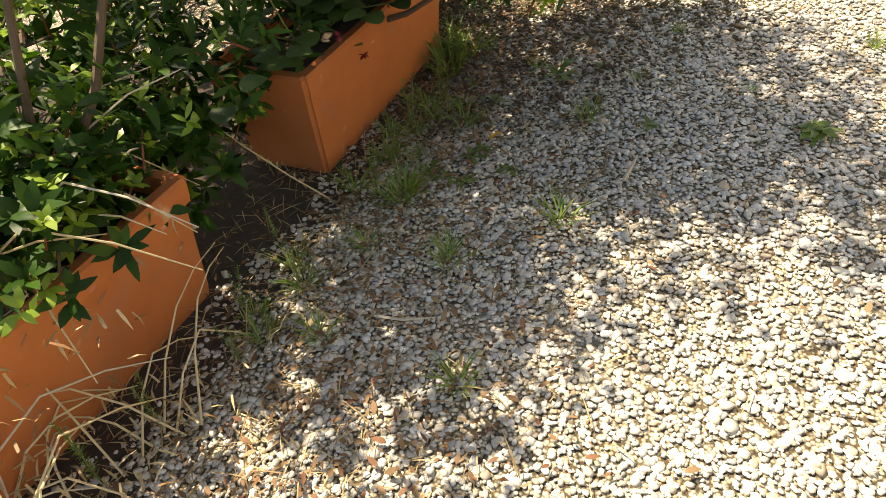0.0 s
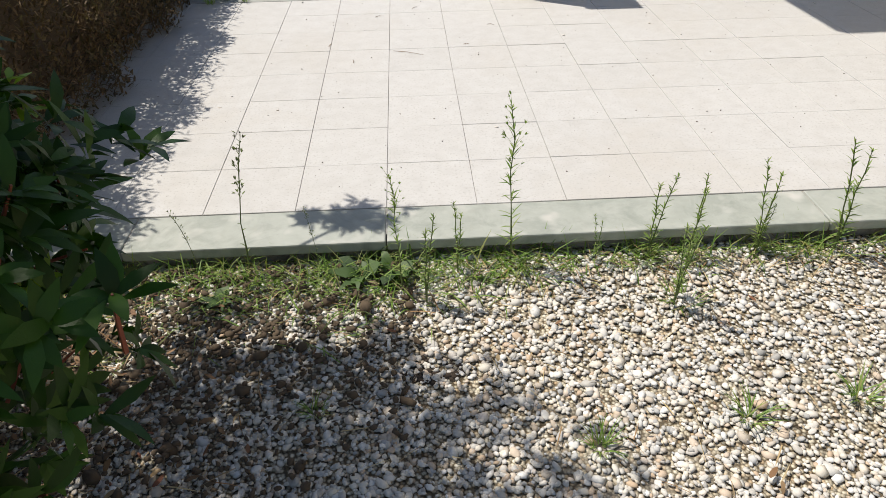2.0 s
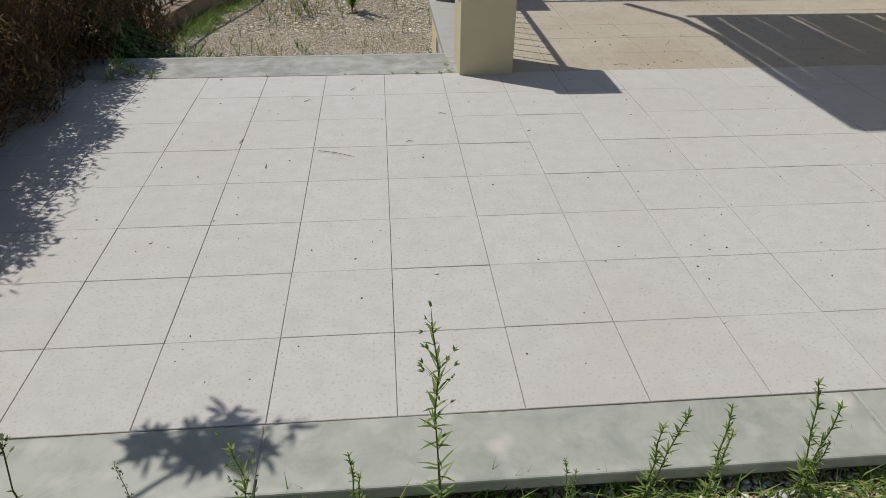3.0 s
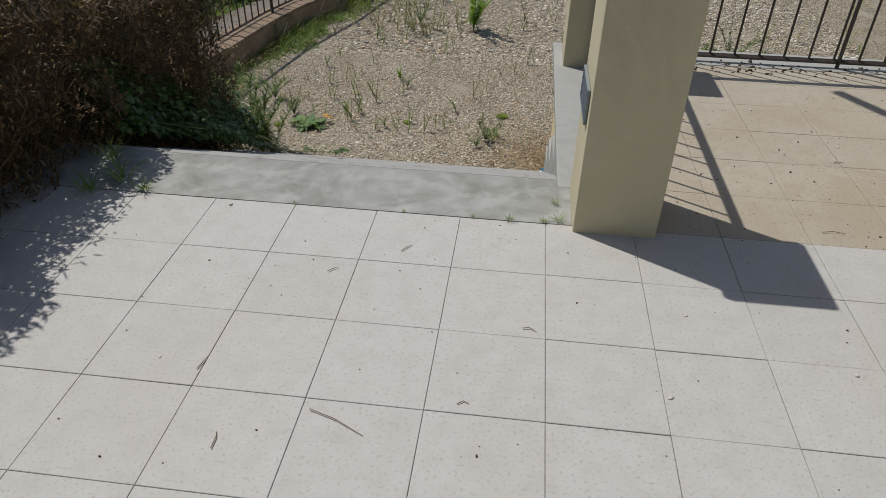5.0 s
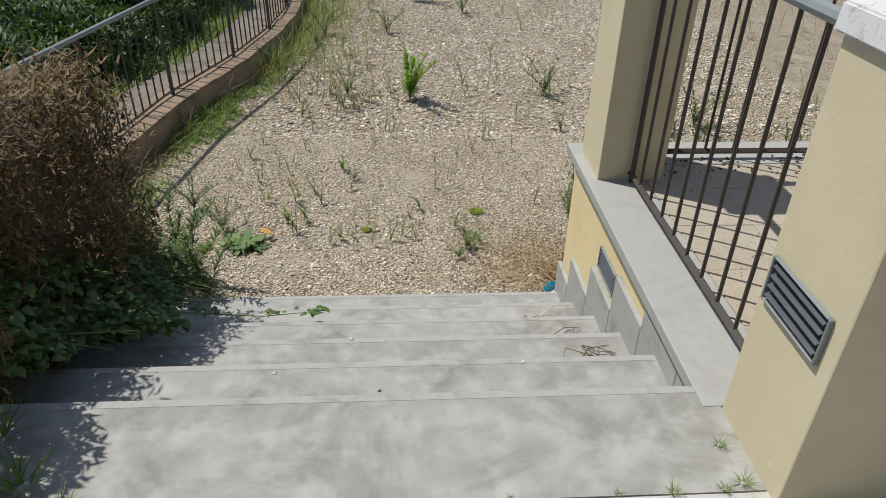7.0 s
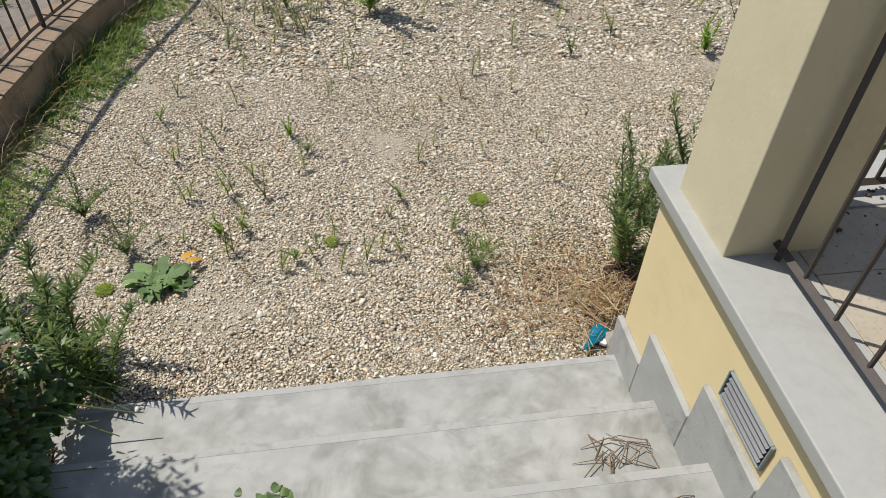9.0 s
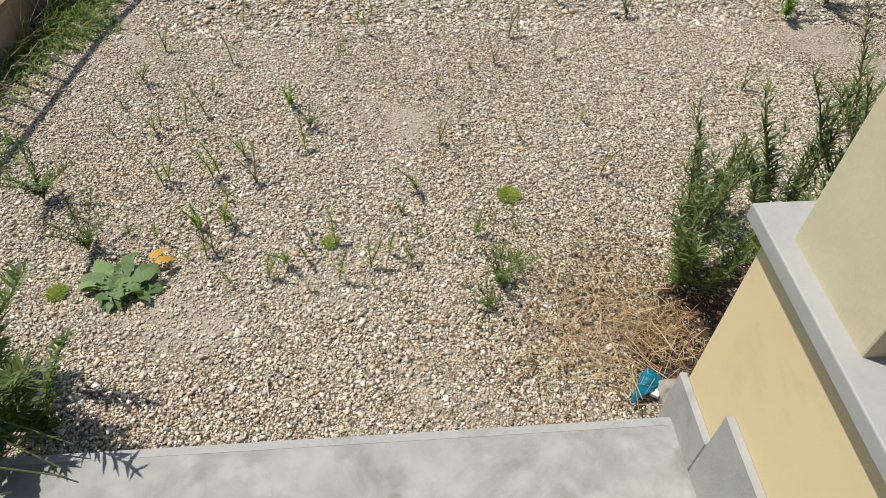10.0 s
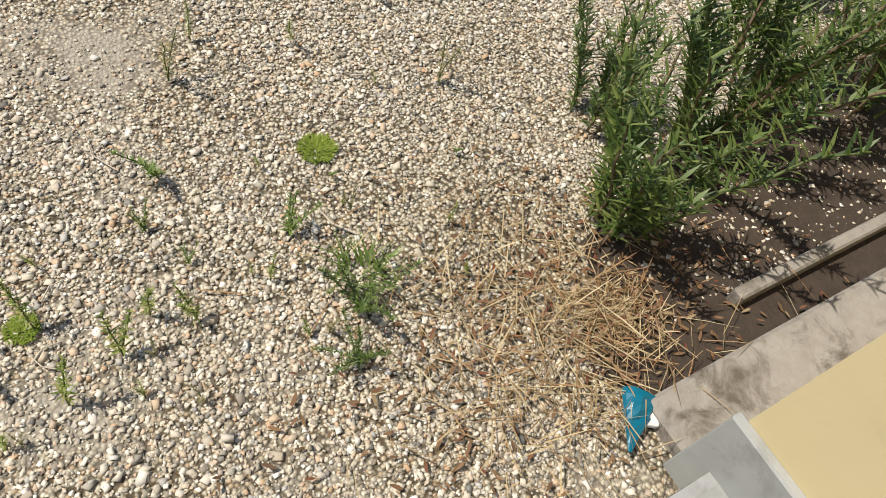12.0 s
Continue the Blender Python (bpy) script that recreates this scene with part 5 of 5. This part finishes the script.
def straw():
    rng = np.random.default_rng(81)
    n = 720
    x, y = rng.normal(1.12, 0.24, n), rng.normal(8.20, 0.26, n)
    clump = rng.integers(0, 14, n)
    cx, cy, ca = rng.normal(0, 0.13, 14), rng.normal(0, 0.14, 14), rng.uniform(0, 6.28, 14)
    x, y = 0.55 * x + 0.45 * (1.08 + 2.0 * cx[clump]) , 0.55 * y + 0.45 * (8.16 + 2.0 * cy[clump])
    k = rng.uniform(0, 1, n) < 0.25
    x, y = np.where(k, rng.normal(1.12, 0.25, n), x), np.where(k, rng.normal(8.35, 0.22, n), y)
    ok = (y > 7.87) & ((x < 1.15) | (y > 8.0))
    x, y = x[ok], y[ok]
    m = len(x)
    b = ca[clump[ok]] + rng.normal(0, 1.0, m)
    D = np.stack([np.cos(b), np.sin(b), np.abs(rng.normal(0.08, 0.3, m))], 1)
    V, F = leaves(np.stack([x, y, LOW + rng.uniform(0.002, 0.045, m)], 1), D, rng.uniform(0.03, 0.17, m), rng.uniform(0.0012, 0.0036, m), -0.12, BLADE)
    V[:, 2] = np.maximum(V[:, 2], LOW + 0.001)
    tagged(put("straw_litter", np_mesh("straw_litter", V, F), M_STRAW), "matted dry straw beside the bottom step", "straw", kind="stuff")
    n = 800
    x, y = rng.normal(1.25, 0.30, n), rng.normal(8.28, 0.20, n)
    ok = (y > 7.87) & ((x < 1.15) | (y > 8.0))
    x, y = x[ok], y[ok]
    n = len(x)
    L = rng.uniform(0.012, 0.03, n)
    V, F = leaves(np.stack([x, y, LOW + rng.uniform(0.004, 0.02, n)], 1), rng.normal(0, 1, (n, 3)) * (1, 1, 0.25), L, L * 0.3, rng.normal(0, 0.3, n), OVAL)
    V[:, 2] = np.maximum(V[:, 2], LOW + 0.001)
    tagged(put("leaf_litter", np_mesh("leaf_litter", V, F), M_FALLEN), "brown leaf fragments among dry straw", "leaves", kind="stuff")
    n = 900
    x, y = 1.29 + rng.normal(0, 0.06, n), 8.22 + rng.normal(0, 0.05, n)
    D = rng.normal(0, 1, (n, 3)) + (0, 0, 0.8)
    V, F = leaves(np.stack([x, y, np.full(n, LOW)], 1), D, 0.03, 0.003, -0.2, BLADE)
    V[:, 2] = np.maximum(V[:, 2], LOW + 0.001)
    tagged(put("dry_cushion_plant", np_mesh("dry_cushion_plant", V, F), M_STRAW), "dead brown cushion plant in soil", "plant")


straw()
bm = bmesh.new()
rim = [(1.24, 8.0), (1.16, 8.12), (1.21, 8.24), (1.30, 8.30), (1.34, 8.42), (1.5, 8.47), (1.66, 8.58), (1.9, 8.56), (2.2, 8.66), (2.6, 8.62), (3.2, 8.7), (4.0, 8.6), (4.9, 8.6), (4.9, 7.99)]
bm.faces.new([bm.verts.new((x, y, LOW - 0.0045)) for x, y in rim])
bed = part("soil_bed", bm, M_SOIL)
tagged(bed, "dark bare soil below the wall", "soil", kind="structure")

rs = random.Random(23)
for i in range(14):
    x, y, a, l = rs.uniform(-0.6, 1.2), rs.uniform(8.0, 9.2), rs.uniform(0, 3.1), rs.uniform(0.05, 0.14)
    dx, dy = math.cos(a) * l / 2, math.sin(a) * l / 2
    twig([(x - dx, y - dy, LOW + 0.004), (x - 0.3 * dy, y + 0.3 * dx, LOW + 0.009), (x + dx, y + dy, LOW + 0.004)], rs.uniform(0.0016, 0.003), M_PALETWIG, "bleached dry stalk on gravel")

# grass between boundary wall and gravel
def strip():
    rng = np.random.default_rng(91)
    n = 19000
    y = rng.uniform(8.0, 16.0, n)
    y = y[rng.uniform(0, 1, n) < 0.62 + 0.38 * np.sin(y * 4.1) * np.sin(y * 1.7 + 1)]
    n = len(y)
    w = np.array([wall_line(v) for v in y])
    u = rng.uniform(0, 1, n)
    x = w + 0.02 + (0.30 + 0.09 * np.sin(y * 5) + 0.06 * np.sin(y * 13)) * u ** 1.3
    h = np.interp(u, (0, 0.3, 1), (1.2, 1.0, 0.4)) * (1 + 0.3 * np.sin(y * 3.7))
    D = np.stack([rng.normal(0.25, 0.5, n), rng.normal(0, 0.5, n), rng.uniform(0.3, 1.2, n)], 1)
    V, F = leaves(np.stack([x, y, np.full(n, LOW - 0.01)], 1), D, h * rng.uniform(0.05, 0.15, n), rng.uniform(0.004, 0.009, n), -0.4, BLADE)
    tagged(put("grass_strip", np_mesh("grass_strip", V, F), M_GRASS), "lush green grass along the low wall", "grass", kind="stuff")
    n = 1000
    y = rng.uniform(11.5, 16.5, n)
    x = np.array([wall_line(v) for v in y]) + 0.05 + rng.gamma(1.6, 0.16, n)
    D = np.stack([rng.normal(0.1, 0.4, n), rng.normal(0, 0.4, n), rng.uniform(0.7, 1.2, n)], 1)
    V, F = leaves(np.stack([x, y, np.full(n, LOW)], 1), D, rng.uniform(0.15, 0.60, n), rng.uniform(0.003, 0.006, n), -0.4, BLADE)
    tagged(put("tall_grass", np_mesh("tall_grass", V, F), M_THIN), "tall pale green grass beyond the gravel", "grass", kind="stuff")
    n = 420
    y = rng.uniform(8.6, 14.0, n)
    x = np.array([wall_line(v) for v in y]) + rng.uniform(-0.02, 0.1, n)
    D = np.stack([rng.normal(0.35, 0.5, n), rng.normal(0, 0.5, n), rng.uniform(0.6, 1.2, n)], 1)
    V, F = leaves(np.stack([x, y, np.full(n, LOW)], 1), D, rng.uniform(0.15, 0.32, n), 0.003, -0.5, BLADE)
    tagged(put("dry_wall_grass", np_mesh("dry_wall_grass", V, F), M_STRAW), "tall dry grass stalks against the low wall", "grass", kind="stuff")
    n = 26000
    y = rng.uniform(7.0, 19.0, n)
    x = np.array([wall_line(v) for v in y]) - 0.72 - rng.uniform(0, 1, n) ** 1.5 * 3.0
    D = np.stack([rng.normal(0, 0.5, n), rng.normal(0, 0.5, n), rng.uniform(0.5, 1.2, n)], 1)
    V, F = leaves(np.stack([x, y, np.full(n, -0.84)], 1), D, rng.uniform(0.06, 0.20, n), rng.uniform(0.004, 0.009, n), -0.4, BLADE)
    tagged(put("meadow_grass", np_mesh("meadow_grass", V, F), M_GRASS), "rough green meadow grass behind the path", "grass", kind="stuff")


strip()


def far_shrub(seed):
    rng = np.random.default_rng(seed)
    e = empty("garden_shrub", pose(0, 0, 0), "dense dark green garden shrub behind the fence", "shrub", "shrubs behind the fence")
    n = 5200
    d = unit(rng.normal(0, 1, (n, 3)))
    d[:, 2] = np.abs(d[:, 2])
    lump = 1 + 0.16 * np.sin(d[:, 0] * 8 + seed) * np.sin(d[:, 1] * 7) + 0.10 * np.sin(d[:, 2] * 13)
    P = d * (0.95, 0.95, 0.75) * (lump * rng.uniform(0.8, 1.0, n))[:, None]
    V, F = leaves(P, d + rng.normal(0, 0.7, (n, 3)) + (0, 0, 0.4), rng.uniform(0.05, 0.10, n), rng.uniform(0.025, 0.045, n), -0.2, ((0, 0.5, 1), (0.3, 1, 0.1)))
    put("foliage", np_mesh("foliage", V, F), M_DARKBUSH, e)
    k = 70
    V, F = leaves(P[:k] * 1.02, rng.normal(0, 1, (k, 3)), 0.04, 0.035, 0, BLADE)
    put("blossoms", np_mesh("blossoms", V, F), M_FLOWER, e, "scattered small pale blossoms")
    bm = bmesh.new()
    for i in range(14):
        p = P[i * 50]
        tube([(0, 0, 0), p * (0.3, 0.3, 0.5), p], [0.02, 0.012, 0.004], 5, bm=bm)
    part("branch_tangle", bm, M_BARK, e, kind="stuff")
    return e


FS = far_shrub(141)
at(FS, -3.6, 9.6, -0.86)
for i, (x, y, s) in enumerate(((-3.15, 10.5, 0.95), (-2.9, 11.6, 0.9), (-2.6, 12.8, 0.85), (-2.55, 14.2, 0.95), (-2.75, 15.6, 1.0), (-4.6, 11.0, 1.2), (-3.9, 12.1, 1.0), (-3.3, 14.0, 1.1), (-4.9, 13.2, 1.4), (-3.2, 16.2, 1.2), (-4.8, 15.6, 1.5), (-2.9, 18.4, 1.2), (-5.4, 9.2, 1.4), (-4.2, 8.0, 1.1), (-4.6, 18.0, 1.6), (-1.6, 20.4, 1.3), (-3.2, 21, 1.5), (0.5, 22.5, 1.4), (2.5, 23, 1.5), (4.8, 22, 1.4))):
    again(FS, x, y, -0.88 if x < -1.4 else LOW - 0.02, i * 1.3, s)

# ---- small things on the terrace and the steps ----
def twig_heap(x, y, z, seed, n):
    rng = np.random.default_rng(seed)
    e = empty("twig_heap", pose(x, y, z), "tangled heap of dry twigs on a step", "twigs", "twigs on the steps")
    for i in range(n):
        a, l = rng.uniform(0, 6.28), rng.uniform(0.07, 0.30)
        p = np.array((rng.normal(0, 0.04), rng.normal(0, 0.03), 0.004))
        d = np.array((math.cos(a), math.sin(a) * 0.6, 0)) * l / 2
        b = rng.normal(0, 0.024, (5, 3)) * (1, 1, 0.6)
        b[:, 2] = np.abs(b[:, 2])
        b[0, 2] = b[4, 2] = 0.0
        pts = [p + d * u + q for u, q in zip((-1, -0.5, 0, 0.5, 1), b)]
        pts = [np.clip(q, (-0.28, -0.09, 0.002), (0.075, 0.09, 0.04)) for q in pts]
        part("twig", tube(pts, [0.0016, 0.0020, 0.0022, 0.0018, 0.0009], 4), M_TWIG, e)


twig_heap(1.02, 7.33, EDGES[4][1], 151, 11)
twig_heap(1.04, 7.03, EDGES[3][1], 152, 10)
twig_heap(1.05, 6.73, EDGES[2][1], 153, 9)
tw = random.Random(3)
for x, y, l, a in ((0.60, 4.95, 0.16, -0.4), (0.33, 4.86, 0.05, 1.7), (0.44, 5.55, 0.04, 0.6), (0.9, 5.05, 0.03, 0.2), (1.06, 5.35, 0.04, -0.2), (1.62, 6.9, 0.05, 0.3), (2.1, 6.0, 0.08, 0.05), (0.2, 5.1, 0.05, 1.4), (0.65, 5.7, 0.05, 0.9), (2.3, 6.55, 0.05, 0.2)):
    dx, dy = math.cos(a) * l / 2, math.sin(a) * l / 2
    twig([(x - dx, y - dy, 0.004), (x + 0.1 * dy, y + 0.008, 0.004), (x + dx, y + dy, 0.002)], 0.0013, M_TWIG, "thin dark twig on pale tiles")


def crumbs():
    rng = np.random.default_rng(161)
    lots = [stones(230, (-0.6, 2.9), (3.6, 5.9), 0.0003, 0.004, 1, None, (0.4, 0.8), 0.2, rng), stones(220, (1.5, 3.4), (5.9, 7.6), 0.0003, 0.0055, 1, None, (0.4, 0.8), 0.2, rng), stones(130, (1.5, 3.2), (7.55, 7.74), 0.001, 0.014, 1, None, (0.4, 0.8), 0.2, rng)]
    V, F = join(*lots)
    tagged(put("plant_litter", np_mesh("plant_litter", V, F), M_LITTER_SHADE), "tiny dark crumbs of litter on tiles", "litter", kind="stuff")
    V, F = stones(26, (-0.3, 3.2), (3.6, 7.5), 0.001, 0.013, 1, None, (0.25, 0.5), 0.2, rng)
    tagged(put("pale_chips", np_mesh("pale_chips", V, F), M_FLAKE), "small pale stone chips lying on tiles", "litter", kind="stuff")


crumbs()
for x, y, z, s in ((1.15, 5.945, 0.0, 0.5), (1.14, 6.06, 0.0, 0.4), (1.10, 5.93, 0.0, 0.35), (0.85, 5.925, 0.0, 0.25), (0.6, 5.925, 0.0, 0.2), (0.2, 5.925, 0.0, 0.22), (-0.50, 6.0, 0.0, 1.4), (-0.38, 5.94, 0.0, 0.7), (-0.62, 6.15, 0.0, 1.3), (-0.58, 5.9, 0.0, 1.2), (0.98, 5.925, 0.0, 0.4)):
    again(TU, x, y, z, x * 9, s)

# crumpled teal wrapper
def wrapper():
    e = empty("plastic_wrapper", pose(1.158, 7.985, LOW + 0.012, 0, 0, 42) @ Matrix.Scale(0.8, 4), "crumpled teal plastic wrapper in straw by the step", "wrapper")
    rng = np.random.default_rng(171)
    b = bmesh.new()
    rings = []
    for i in range(9):
        t = i / 8
        r = 0.004 + 0.042 * t * (1 - 0.15 * max(0, t - 0.85) / 0.15)
        rings.append([b.verts.new((-0.085 + 0.17 * t, r * 1.15 * math.cos(a) * (1 + rng.normal(0, 0.07)), 0.022 + r * 0.55 * math.sin(a) * (1 + rng.normal(0, 0.22)))) for a in np.linspace(0, 2 * math.pi, 12, endpoint=False)])
    for r0, r1 in zip(rings, rings[1:]):
        for j in range(12):
            b.faces.new((r0[j], r0[(j + 1) % 12], r1[(j + 1) % 12], r1[j]))
    b.faces.new(rings[0][::-1])
    b.faces.new(rings[-1])
    part("body", b, M_TEAL, e, "shiny teal plastic")
    w = box(-0.005, 0.05, -0.068, -0.030, 0.0, 0.022, 0.006, segs=2)
    bmesh.ops.rotate(w, verts=w.verts, cent=(0, 0, 0), matrix=Matrix.Rotation(0.25, 3, "Z"))
    part("white_flap", w, M_WHITE, e, "white plastic flap")


wrapper()

# ---- terrace tiles ----
TX, TY, T = 1.105, 3.52, 0.30
bm = box(-T / 2 + 0.0008, T / 2 - 0.0008, -T / 2 + 0.0008, T / 2 - 0.0008, -0.02, 0.0, 0.0)
e = [e for e in bm.edges if all(v.co.z > -0.01 for v in e.verts)]
bmesh.ops.bevel(bm, geom=e, offset=0.0012, segments=1, affect="EDGES")
tile_me = bpy.data.meshes.new("tile")
bm.to_mesh(tile_me)
bm.free()
tile_me.materials.append(M_TILE)
tan_me = tile_me.copy()
tan_me.materials.clear()
tan_me.materials.append(M_TILE_TAN)
rt = random.Random(5)
for j in range(14):
    for i in range(-8, 13):
        x, y = TX + T * (i + 0.5), TY + T * (j + 0.5)
        if y > 5.92 and x < 1.5:
            continue
        ob = new("tile", tan_me if y > 5.92 else tile_me)
        ob.parent = terrace
        sy = 1.0
        if y > 7.42:
            sy, y = 0.76, 7.42 + 0.115
        ob.matrix_basis = Matrix.LocRotScale((x, y, rt.uniform(-0.0012, 0.0006)), Euler((rt.gauss(0, 0.0012), rt.gauss(0, 0.0012), 0)), (1, sy, 1))
